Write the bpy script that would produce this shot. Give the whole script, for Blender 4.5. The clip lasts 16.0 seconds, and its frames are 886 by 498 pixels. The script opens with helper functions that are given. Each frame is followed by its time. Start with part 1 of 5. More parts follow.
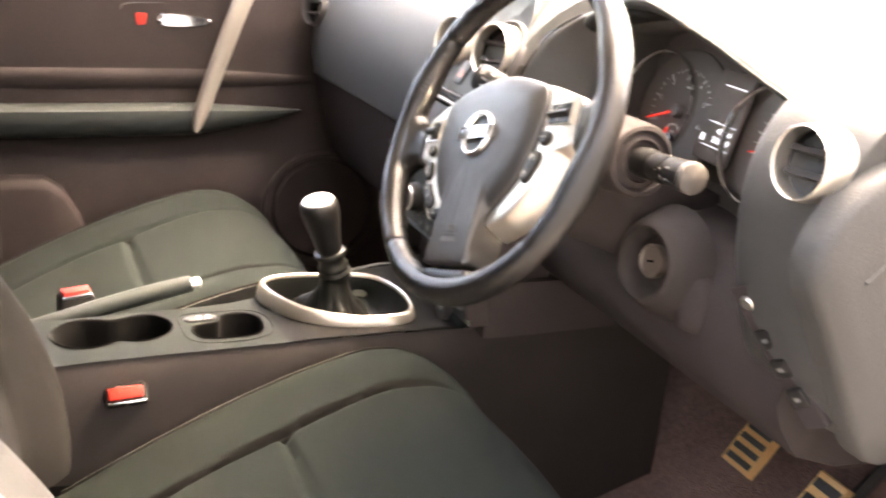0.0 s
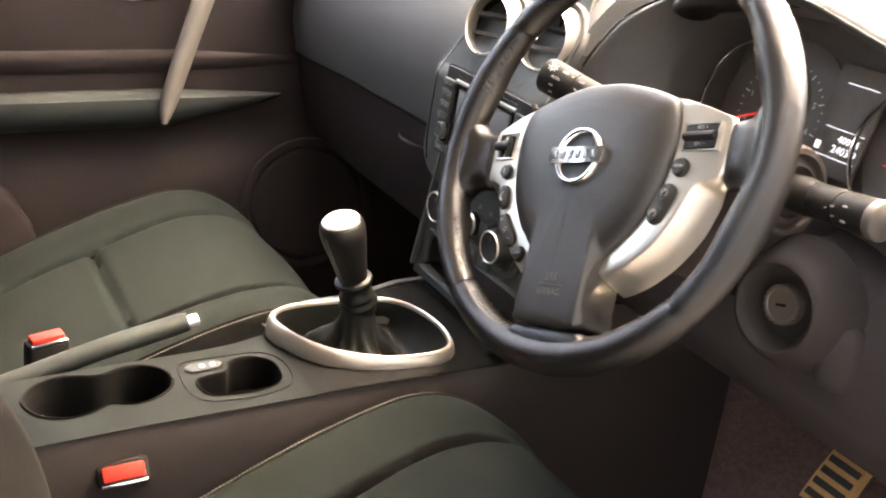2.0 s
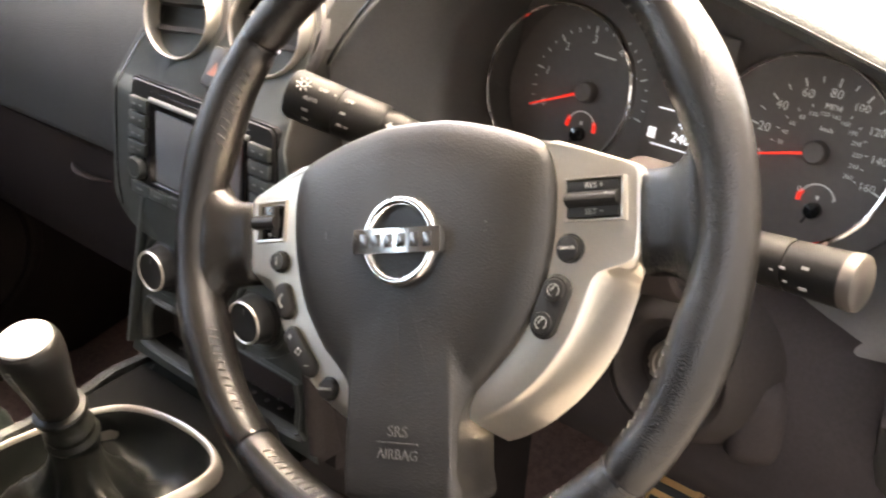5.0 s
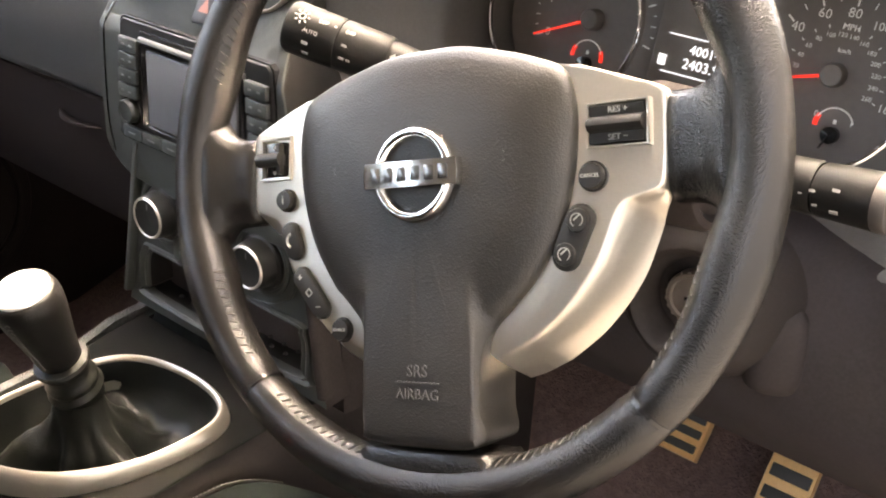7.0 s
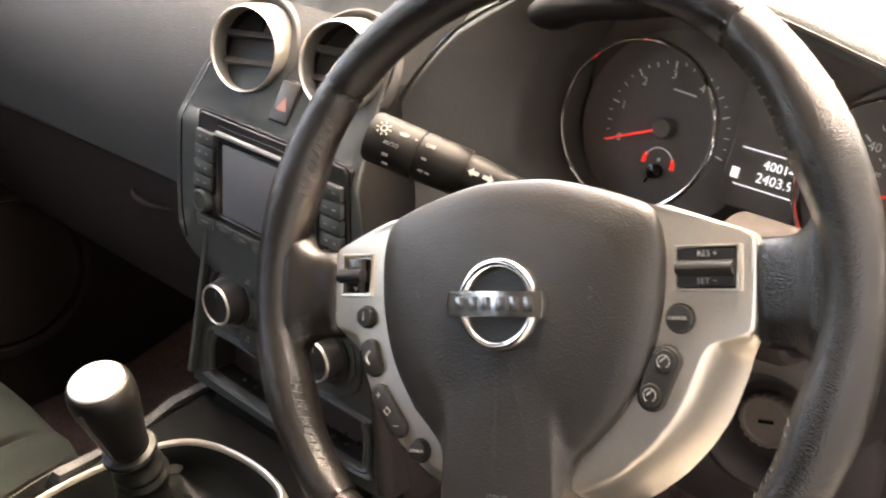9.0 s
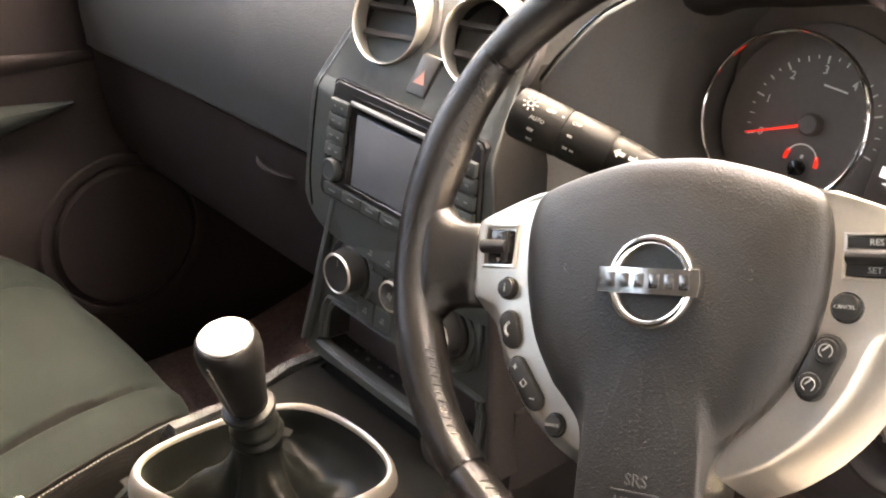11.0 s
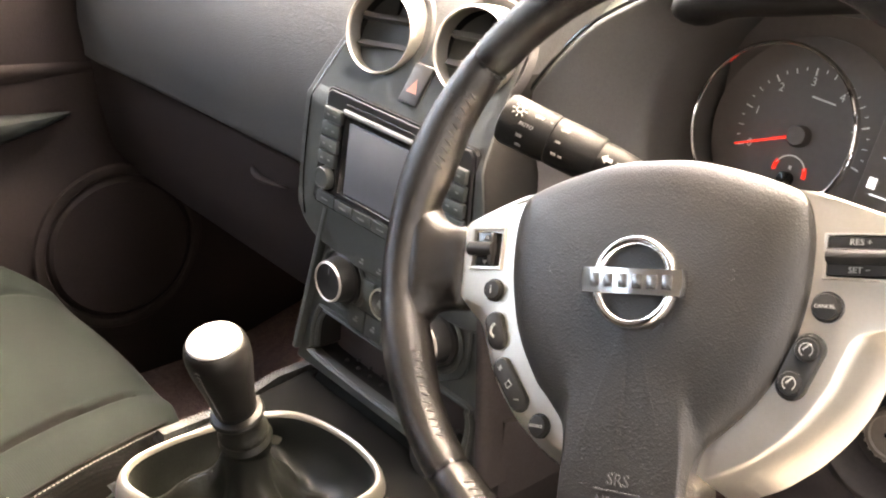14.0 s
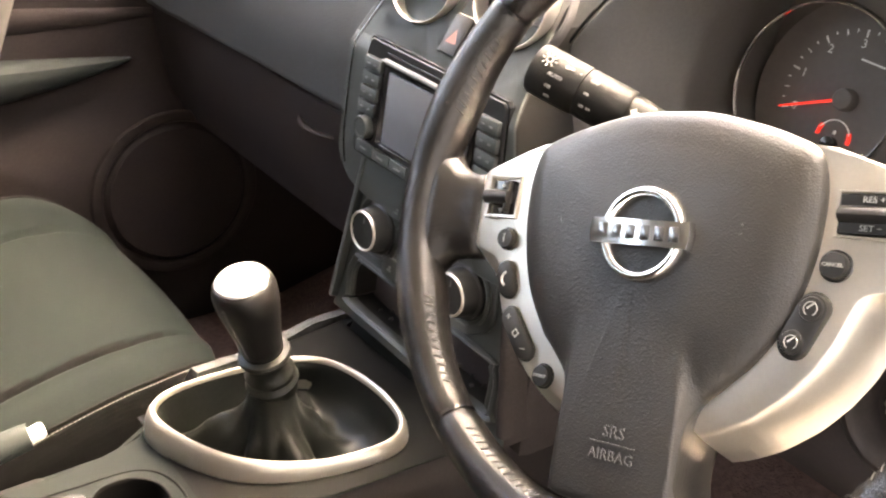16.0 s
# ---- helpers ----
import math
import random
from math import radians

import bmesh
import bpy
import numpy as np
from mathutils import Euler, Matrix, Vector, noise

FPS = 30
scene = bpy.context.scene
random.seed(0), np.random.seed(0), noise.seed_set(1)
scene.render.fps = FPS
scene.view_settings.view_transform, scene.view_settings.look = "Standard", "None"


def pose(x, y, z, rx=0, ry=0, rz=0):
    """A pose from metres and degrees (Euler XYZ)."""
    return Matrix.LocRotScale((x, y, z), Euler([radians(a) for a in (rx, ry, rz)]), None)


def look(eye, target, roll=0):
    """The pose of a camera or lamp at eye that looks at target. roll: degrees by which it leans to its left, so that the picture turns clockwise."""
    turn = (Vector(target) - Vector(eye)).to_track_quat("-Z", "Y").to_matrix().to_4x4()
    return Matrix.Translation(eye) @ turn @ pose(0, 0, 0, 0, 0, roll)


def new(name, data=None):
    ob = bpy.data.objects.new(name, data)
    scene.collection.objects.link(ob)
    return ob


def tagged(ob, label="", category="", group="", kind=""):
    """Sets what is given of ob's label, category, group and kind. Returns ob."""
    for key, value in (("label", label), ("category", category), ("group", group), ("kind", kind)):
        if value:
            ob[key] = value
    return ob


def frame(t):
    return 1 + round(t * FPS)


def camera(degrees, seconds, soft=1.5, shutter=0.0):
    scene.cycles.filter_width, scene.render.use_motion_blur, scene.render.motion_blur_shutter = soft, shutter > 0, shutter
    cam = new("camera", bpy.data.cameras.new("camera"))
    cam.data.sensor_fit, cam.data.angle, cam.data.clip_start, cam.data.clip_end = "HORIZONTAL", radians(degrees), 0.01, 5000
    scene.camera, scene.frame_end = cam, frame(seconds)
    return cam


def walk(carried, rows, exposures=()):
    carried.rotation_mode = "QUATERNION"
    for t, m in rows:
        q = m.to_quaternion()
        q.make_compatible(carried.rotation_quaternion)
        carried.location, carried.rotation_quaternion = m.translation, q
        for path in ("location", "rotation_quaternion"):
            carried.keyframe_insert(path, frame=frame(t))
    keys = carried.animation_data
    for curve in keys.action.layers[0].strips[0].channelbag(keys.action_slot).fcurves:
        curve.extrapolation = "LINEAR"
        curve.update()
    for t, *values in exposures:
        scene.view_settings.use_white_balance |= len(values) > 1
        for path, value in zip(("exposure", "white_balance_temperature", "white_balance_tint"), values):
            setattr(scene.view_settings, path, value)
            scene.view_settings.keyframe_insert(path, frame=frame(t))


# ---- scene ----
cam = camera(48.0, 16.0, soft=2.0, shutter=0.5)
PATH = [
    (0, (1.253, -0.467, 0.945), (-0.413, 0.377, 0.23), 5.7),
    (0.5, (1.228, -0.464, 0.942), (-0.488, 0.258, 0.21), 6.1),
    (1, (1.181, -0.47, 0.935), (-0.524, 0.243, 0.17), 5.7),
    (1.5, (1.078, -0.481, 0.943), (-0.546, 0.389, 0.166), 5.7),
    (2, (0.984, -0.494, 0.934), (-0.578, 0.474, 0.145), 6.2),
    (2.5, (0.932, -0.505, 0.922), (-0.567, 0.542, 0.111), 6.6),
    (3, (0.893, -0.464, 0.921), (-0.52, 0.708, 0.127), 7.5),
    (3.5, (0.818, -0.396, 0.935), (-0.566, 0.81, 0.141), 6.3),
    (4, (0.757, -0.363, 0.941), (-0.599, 0.867, 0.135), 5.5),
    (4.5, (0.706, -0.362, 0.931), (-0.516, 0.969, 0.075), 4.2),
    (5, (0.688, -0.361, 0.929), (-0.417, 1.051, 0.043), 3.7),
    (5.2, (0.685, -0.366, 0.927), (-0.384, 1.076, 0.044), 4.0),
    (7.3, (0.666, -0.356, 0.913), (-0.386, 1.031, -0.072), 2.5),
    (7.5, (0.665, -0.354, 0.914), (-0.394, 1.03, -0.067), 2.4),
    (8, (0.663, -0.351, 0.917), (-0.406, 1.027, -0.063), 2.5),
    (8.5, (0.648, -0.36, 0.931), (-0.435, 1.023, -0.026), 2.7),
    (9, (0.638, -0.364, 0.953), (-0.502, 1.011, 0.053), 3.1),
    (9.5, (0.627, -0.374, 0.94), (-0.543, 0.966, 0.026), 3.8),
    (10, (0.616, -0.385, 0.936), (-0.599, 0.905, 0.008), 4.2),
    (10.2, (0.613, -0.387, 0.936), (-0.614, 0.886, 0.0), 4.3),
    (12.3, (0.619, -0.4, 0.931), (-0.665, 0.871, 0.073), 5.4),
    (12.5, (0.619, -0.397, 0.934), (-0.665, 0.871, 0.073), 5.2),
    (13, (0.62, -0.395, 0.932), (-0.662, 0.878, 0.075), 5.4),
    (13.5, (0.621, -0.395, 0.928), (-0.66, 0.876, 0.067), 5.4),
    (14, (0.627, -0.394, 0.925), (-0.645, 0.882, 0.056), 5.5),
    (14.5, (0.628, -0.396, 0.922), (-0.633, 0.879, 0.036), 5.5),
    (15, (0.632, -0.391, 0.921), (-0.636, 0.87, 0.027), 5.7),
    (15.5, (0.639, -0.379, 0.919), (-0.647, 0.852, 0.008), 5.9),
    (16, (0.653, -0.369, 0.915), (-0.687, 0.782, -0.024), 6.2),
]
walk(cam, [(t, look(eye, target, roll)) for t, eye, target, roll in PATH], [(0.0, 5.43, 8700, 14), (1.0, 5.33, 8500, 14), (1.5, 5.23, 8600, 13), (2.0, 4.90, 8600, 12), (2.5, 4.84, 8600, 12), (3.0, 5.13, 8600, 12), (3.5, 4.68, 8500, 11), (5.0, 4.83, 8800, 11), (7.5, 5.03, 8900, 11), (9.0, 4.68, 8900, 12), (9.8, 4.73, 8900, 12), (12.5, 5.41, 8900, 12), (16.0, 5.36, 8900, 12)])
# ---- world, sun, exposure ----
world = bpy.data.worlds.new("sky")
scene.world = world
world.use_nodes = True
_n, _l = world.node_tree.nodes, world.node_tree.links
sky = _n.new("ShaderNodeTexSky")
sky.sky_type = "NISHITA"
sky.sun_disc = False
sky.sun_elevation, sky.sun_rotation = radians(61.7), radians(-11.6)
sky.dust_density, sky.air_density = 4.0, 0.8
_l.new(sky.outputs[0], _n["Background"].inputs[0])
_n["Background"].inputs[1].default_value = 0.15
sun_data = bpy.data.lights.new("sun", "SUN")
sun_data.energy, sun_data.angle, sun_data.color = 0.3, radians(60), (1.0, 0.95, 0.88)
sun = new("sun", sun_data)
sun.matrix_basis = look((-0.8, 3.9, 7.4), (0, 0, 0))

# ---- materials ----
def rgba(c):
    return (c[0], c[1], c[2], 1.0)


def mat(name, col, rough=0.5, metal=0.0, var=0.15, grain=400.0, bump=0.15, emit=0.0, coat=0.0, big=9.0, detail=3.0, dist=0.0006, voronoi=False, spec=0.5):
    m = bpy.data.materials.new(name)
    m.use_nodes = True
    n, l = m.node_tree.nodes, m.node_tree.links
    b = n["Principled BSDF"]
    b.inputs["Roughness"].default_value = rough
    b.inputs["Metallic"].default_value = metal
    b.inputs["Coat Weight"].default_value = coat
    b.inputs["Specular IOR Level"].default_value = spec
    b.inputs["Base Color"].default_value = rgba(col)
    tc = n.new("ShaderNodeTexCoord")
    if var > 0:
        t1 = n.new("ShaderNodeTexNoise")
        t1.inputs["Scale"].default_value, t1.inputs["Detail"].default_value = big, 5.0
        t2 = n.new("ShaderNodeTexNoise")
        t2.inputs["Scale"].default_value, t2.inputs["Detail"].default_value = grain * 0.4, 2.0
        for t in (t1, t2):
            l.new(tc.outputs["Object"], t.inputs["Vector"])
        mx = n.new("ShaderNodeMix")
        mx.data_type = "FLOAT"
        mx.inputs[0].default_value = 0.45
        l.new(t1.outputs[0], mx.inputs[2])
        l.new(t2.outputs[0], mx.inputs[3])
        ramp = n.new("ShaderNodeValToRGB")
        ramp.color_ramp.elements[0].position, ramp.color_ramp.elements[1].position = 0.3, 0.7
        ramp.color_ramp.elements[0].color = rgba([c * (1 - var) for c in col])
        ramp.color_ramp.elements[1].color = rgba([min(1, c * (1 + var)) for c in col])
        l.new(mx.outputs[0], ramp.inputs[0])
        l.new(ramp.outputs[0], b.inputs["Base Color"])
        mr = n.new("ShaderNodeMapRange")
        mr.inputs["To Min"].default_value, mr.inputs["To Max"].default_value = rough * 0.86, min(1, rough * 1.14)
        l.new(t1.outputs[0], mr.inputs["Value"])
        l.new(mr.outputs[0], b.inputs["Roughness"])
    if bump > 0:
        t3 = n.new("ShaderNodeTexVoronoi" if voronoi else "ShaderNodeTexNoise")
        t3.inputs["Scale"].default_value = grain
        if not voronoi:
            t3.inputs["Detail"].default_value = detail
        l.new(tc.outputs["Object"], t3.inputs["Vector"])
        bp = n.new("ShaderNodeBump")
        bp.inputs["Strength"].default_value, bp.inputs["Distance"].default_value = bump, dist
        l.new(t3.outputs[0], bp.inputs["Height"])
        l.new(bp.outputs[0], b.inputs["Normal"])
    if emit > 0:
        b.inputs["Emission Color"].default_value = rgba(col)
        b.inputs["Emission Strength"].default_value = emit
    return m


def fabric(name, col, scale=900.0):
    """Woven cloth: crossed fine ribs and soft mottling."""
    m = mat(name, col, 0.9, 0, 0.22, 700, 0.0, big=14, spec=0.08)
    n, l = m.node_tree.nodes, m.node_tree.links
    b = n["Principled BSDF"]
    tc = n["Texture Coordinate"]
    hs = []
    for ax in ("X", "Y"):
        w = n.new("ShaderNodeTexWave")
        w.bands_direction = ax
        w.inputs["Scale"].default_value, w.inputs["Distortion"].default_value = scale / 6.28, 0.6
        l.new(tc.outputs["Object"], w.inputs["Vector"])
        hs.append(w)
    ad = n.new("ShaderNodeMath")
    ad.operation = "ADD"
    l.new(hs[0].outputs["Fac"], ad.inputs[0])
    l.new(hs[1].outputs["Fac"], ad.inputs[1])
    bp = n.new("ShaderNodeBump")
    bp.inputs["Strength"].default_value, bp.inputs["Distance"].default_value = 0.10, 0.0006
    l.new(ad.outputs[0], bp.inputs["Height"])
    l.new(bp.outputs[0], b.inputs["Normal"])
    b.inputs["Sheen Weight"].default_value = 0.005
    return m


PLASTIC = mat("black_plastic", (0.0440, 0.0400, 0.0380), 0.5, 0, 0.18, 900, 0.35, spec=0.35)
SOFT = mat("soft_touch_dash", (0.0470, 0.0464, 0.0440), 0.55, 0, 0.15, 700, 0.45, voronoi=True, spec=0.3)
TRIMGREY = mat("grey_stack_plastic", (0.0430, 0.0474, 0.0440), 0.45, 0, 0.12, 1200, 0.2, spec=0.35)
DOORMAT = mat("door_vinyl", (0.0240, 0.0184, 0.0172), 0.6, 0, 0.18, 700, 0.4, voronoi=True, spec=0.08)
LEATHER = mat("wheel_leather", (0.0098, 0.0089, 0.0084), 0.235, 0, 0.18, 1000, 0.50, dist=0.00045, voronoi=True, spec=0.55)
HUBMAT = mat("airbag_cover", (0.0162, 0.0150, 0.0139), 0.36, 0, 0.12, 950, 0.30, dist=0.0005, voronoi=True, spec=0.52)
GAITER = mat("gaiter_leather", (0.0056, 0.0062, 0.0056), 0.38, 0, 0.2, 700, 0.4, dist=0.0007, spec=0.20)
SILVER = mat("satin_silver", (0.6500, 0.6050, 0.5300), 0.31, 0.9, 0.05, 1500, 0.05)
CHROME = mat("chrome", (0.85, 0.85, 0.85), 0.07, 1.0, 0.0, 400, 0.0)
BARCHROME = mat("badge_bar_chrome", (0.55, 0.55, 0.54), 0.16, 1.0, 0.0, 400, 0.0)
KNOBTOP = mat("brushed_knob_top", (0.86, 0.86, 0.85), 0.3, 0.6, 0.05, 900, 0.05)
FABRIC = fabric("seat_fabric", (0.0064, 0.0086, 0.0076))
FABRIC2 = fabric("seat_side_fabric", (0.0076, 0.0068, 0.0062), 1200)
STITCH = mat("pale_thread", (0.1500, 0.1450, 0.1350), 0.8, 0, 0.1, 900, 0.1)
DARKTHREAD = mat("dark_thread", (0.1200, 0.1160, 0.1100), 0.6, 0, 0.1, 900, 0.1)
RENDERED = mat("wall_render", (0.26, 0.253, 0.243), 0.9, 0, 0.15, 60, 0.4, big=2, spec=0.2)
BOLSTER = mat("light_bolster_vinyl", (0.0330, 0.0310, 0.0280), 0.55, 0, 0.1, 500, 0.35, voronoi=True)
RED = mat("red_buckle", (0.30, 0.016, 0.011), 0.45, 0, 0.1, 600, 0.1, spec=0.2)
# Carpet colour raised to stand in for haze over the footwell.
CARPET = mat("carpet", (0.17, 0.115, 0.105), 0.95, 0, 0.4, 300, 1.0, dist=0.004, spec=0.2)
# Gold tint puts warm light on the pads into the metal's colour.
PEDAL = mat("warm_lit_pedal_metal", (0.95, 0.60, 0.28), 0.34, 0.6, 0.12, 800, 0.1)
RUBBER = mat("rubber", (0.0400, 0.0400, 0.0400), 0.7, 0, 0.1, 800, 0.2)
GLOSS = mat("gloss_black", (0.012, 0.012, 0.013), 0.12, 0, 0.0, 400, 0.0)
# Screen base raised to grey in place of the sky's reflection.
SCREEN = mat("reflection_toned_screen", (0.1100, 0.1140, 0.1200), 0.3, 0, 0.05, 400, 0.0)
# Dial colour raised to stand in for veiling glare over the cluster.
DIAL = mat("glare_lifted_dial", (0.1280, 0.1120, 0.1040), 0.55, 0, 0.1, 500, 0.05)
INK = mat("white_print", (0.26, 0.26, 0.25), 0.6, 0, 0.0, 400, 0.0, spec=0.2)
GLOW = mat("lit_white", (0.70, 0.80, 1.0), 0.5, 0, 0.0, 400, 0.0, emit=0.06)
GLOWDIM = mat("lit_grey", (0.75, 0.75, 0.72), 0.5, 0, 0.0, 400, 0.0, emit=0.004)
NEEDLE = mat("lit_red", (0.80, 0.030, 0.018), 0.5, 0, 0.0, 400, 0.0, emit=0.035)
HAZRED = mat("hazard_red", (0.1500, 0.0540, 0.0360), 0.5, 0, 0.0, 400, 0.0)
KEYMET = mat("key_barrel", (0.22, 0.19, 0.165), 0.36, 0.7, 0.1, 700, 0.1)
BUTTON = mat("button_plastic", (0.016, 0.0155, 0.0150), 0.38, 0, 0.1, 1200, 0.15, spec=0.30)
HUBTEXT = mat("embossed_print", (0.0680, 0.0660, 0.0640), 0.5, 0, 0.0, 400, 0.0)
BARMARK = mat("engraved_metal", (0.2000, 0.2000, 0.2000), 0.25, 0.9, 0.0, 400, 0.0)
CAPGREY = mat("end_cap_grey", (0.0540, 0.0468, 0.0408), 0.5, 0, 0.1, 900, 0.2)
KEYGREY = mat("key_grey", (0.1500, 0.1540, 0.1480), 0.45, 0, 0.1, 1200, 0.15)
CARPETGREY = mat("speckled_carpet", (0.0680, 0.0680, 0.0660), 0.95, 0, 0.6, 500, 1.0, dist=0.003, big=60, spec=0.2)
PAINT = mat("headlining", (0.45, 0.44, 0.42), 0.9, 0, 0.08, 500, 0.3)
CONCRETE = mat("forecourt", (0.13, 0.125, 0.118), 0.9, 0, 0.2, 60, 0.5, big=1.5, spec=0.2)
# Console top tone lowered to offset strong light from the windscreen.
CONSOLETOP = mat("dimmed_console_plastic", (0.0076, 0.0092, 0.0083), 0.62, 0, 0.2, 1000, 0.25, spec=0.07)
ARMREST = mat("armrest_vinyl", (0.0190, 0.0220, 0.0204), 0.55, 0, 0.15, 700, 0.4, voronoi=True, spec=0.25)
# Lower trim plastic, lightened in colour for the same footwell haze.
KNEEMAT = mat("haze_lifted_plastic", (0.0360, 0.0300, 0.0292), 0.65, 0, 0.2, 900, 0.35, spec=0.08)
SURROUND = mat("surround_vinyl", (0.105, 0.098, 0.090), 0.5, 0, 0.12, 900, 0.3, voronoi=True)
# Grip silver is darker and browner than the other silver trim.
GRIPSILVER = mat("dark_grip_silver", (0.1500, 0.1340, 0.1150), 0.42, 0.5, 0.08, 900, 0.05)
KNOBLEATHER = mat("knob_leather", (0.0064, 0.0060, 0.0058), 0.38, 0, 0.15, 900, 0.35, dist=0.0005, voronoi=True, spec=0.3)
# Near-black stands in for shade inside the vents; reused for other recesses.
VENTDARK = mat("recess_shade_plastic", (0.0110, 0.0095, 0.0090), 0.6, 0, 0.1, 900, 0.1, spec=0.12)
STALKBLACK = mat("stalk_plastic", (0.010, 0.0098, 0.0095), 0.45, 0, 0.1, 1200, 0.15, spec=0.11)
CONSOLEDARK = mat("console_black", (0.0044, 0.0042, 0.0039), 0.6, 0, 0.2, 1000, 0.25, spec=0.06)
# Shade tone for the stack's flank; also the black of the buckle housings.
STACKSIDE = mat("flank_shade_buckle_plastic", (0.0150, 0.0140, 0.0130), 0.55, 0, 0.15, 1000, 0.2, spec=0.10)
RIMTHREAD = mat("rim_thread", (0.0500, 0.0480, 0.0450), 0.7, 0, 0.1, 900, 0.1)
SEATSIDE = fabric("seat_side_shade_fabric", (0.0030, 0.0029, 0.0027), 1200)
GRAINBLACK = mat("black_grained_plastic", (0.0270, 0.0230, 0.0220), 0.55, 0, 0.2, 900, 0.3, spec=0.12)
VISORMAT = mat("shade_toned_visor", (0.0130, 0.0115, 0.0105), 0.6, 0, 0.15, 900, 0.3, spec=0.1)
WHITEPAD = mat("hood_top_vinyl", (0.0480, 0.0520, 0.0480), 0.5, 0, 0.15, 700, 0.45, voronoi=True)
GLASS = bpy.data.materials.new("window_glass")
GLASS.use_nodes = True
_b = GLASS.node_tree.nodes["Principled BSDF"]
_b.inputs["Transmission Weight"].default_value, _b.inputs["Roughness"].default_value, _b.inputs["IOR"].default_value = 1.0, 0.0, 1.05

# ---- mesh helpers ----
def thing(name, m, label, category, group="", kind=""):
    """An Empty at the base of a thing."""
    ob = new(name)
    ob.empty_display_size = 0.05
    ob.matrix_basis = m if isinstance(m, Matrix) else Matrix.Translation(m)
    return tagged(ob, label, category, group, kind)


def root_matrix(ob):
    while ob.parent:
        ob = ob.parent
    return ob.matrix_basis


def part(name, bm, material, parent=None, label="", local=False, smooth=35, kind=""):
    """Links a bmesh as one mesh under a thing or part. Points are in world metres, or in the thing's own frame when local."""
    if parent is not None and not local:
        bmesh.ops.transform(bm, matrix=root_matrix(parent).inverted(), verts=bm.verts)
    bmesh.ops.recalc_face_normals(bm, faces=bm.faces)
    me = bpy.data.meshes.new(name)
    bm.to_mesh(me)
    bm.free()
    for p in me.polygons:
        p.use_smooth = True
    me.set_sharp_from_angle(angle=radians(smooth))
    me.materials.append(material)
    ob = new(name, me)
    if parent is not None:
        ob.parent = parent
    return tagged(ob, label, kind=kind)


def structure(name, bm, material, label, smooth=35):
    ob = part(name, bm, material, None, label, smooth=smooth)
    return tagged(ob, kind="structure", category=name.split("_")[0])


def axes(o, x, y, z):
    """A frame from its origin and three axes."""
    return Matrix(((x[0], y[0], z[0], o[0]), (x[1], y[1], z[1], o[1]), (x[2], y[2], z[2], o[2]), (0, 0, 0, 1)))


def facing(o, n, up=(0, 0, 1), spin=0.0):
    """A frame at o whose z axis is n and whose y axis is as near up as may be."""
    z = Vector(n).normalized()
    x = Vector(up).cross(z).normalized()
    y = z.cross(x)
    return axes(o, x, y, z) @ Matrix.Rotation(radians(spin), 4, "Z")


def loft(sections, closed=True, cap=True, bm=None):
    """A skin over rows of points."""
    bm = bm or bmesh.new()
    rows = [[bm.verts.new(p) for p in s] for s in sections]
    k = len(rows[0])
    for a, b in zip(rows, rows[1:]):
        for i in range(k if closed else k - 1):
            j = (i + 1) % k
            try:
                bm.faces.new((a[i], a[j], b[j], b[i]))
            except ValueError:
                pass
    if cap and closed:
        for r in (rows[0], rows[-1]):
            if len(set(r)) > 2:
                bm.faces.new(r)
    return bm


def lathe(profile, m=None, segs=32, bm=None):
    """Turns (radius, height) pairs round z; radius 0 closes it."""
    rows = [[Vector((max(r, 1e-5) * math.cos(a), max(r, 1e-5) * math.sin(a), h)) for a in [2 * math.pi * i / segs for i in range(segs)]] for r, h in profile]
    if m is not None:
        rows = [[m @ p for p in r] for r in rows]
    return loft(rows, True, False, bm)


def ring(big, small, m=None, segs=48, sides=12, a0=0.0, a1=360.0, flat=1.0, bm=None):
    """A torus or an arc of one; flat squeezes it along its axis."""
    bm = bm or bmesh.new()
    full = abs(a1 - a0) >= 359.9
    n = segs if full else segs + 1
    rows = []
    for i in range(n):
        a = radians(a0 + (a1 - a0) * i / segs)
        row = []
        for j in range(sides):
            b = 2 * math.pi * j / sides
            p = Vector(((big + small * math.cos(b)) * math.cos(a), (big + small * math.cos(b)) * math.sin(a), small * flat * math.sin(b)))
            row.append(m @ p if m is not None else p)
        rows.append(row)
    if full:
        rows.append(rows[0])
        vs = [[bm.verts.new(p) for p in r] for r in rows[:-1]]
        for i in range(n):
            a, b = vs[i], vs[(i + 1) % n]
            for j in range(sides):
                bm.faces.new((a[j], a[(j + 1) % sides], b[(j + 1) % sides], b[j]))
        return bm
    return loft(rows, True, True, bm)


def tube(points, r, sides=8, bm=None, squash=None):
    """A round bar along a line of points; r may be a list."""
    pts = [Vector(p) for p in points]
    rows = []
    for i, p in enumerate(pts):
        d = (pts[min(i + 1, len(pts) - 1)] - pts[max(i - 1, 0)]).normalized()
        ref = Vector((0, 0, 1)) if abs(d.z) < 0.9 else Vector((1, 0, 0))
        x = d.cross(ref).normalized()
        y = x.cross(d)
        rr = r[i] if isinstance(r, (list, tuple)) else r
        s = squash or (1, 1)
        rows.append([p + x * rr * s[0] * math.cos(2 * math.pi * j / sides) + y * rr * s[1] * math.sin(2 * math.pi * j / sides) for j in range(sides)])
    return loft(rows, True, True, bm)


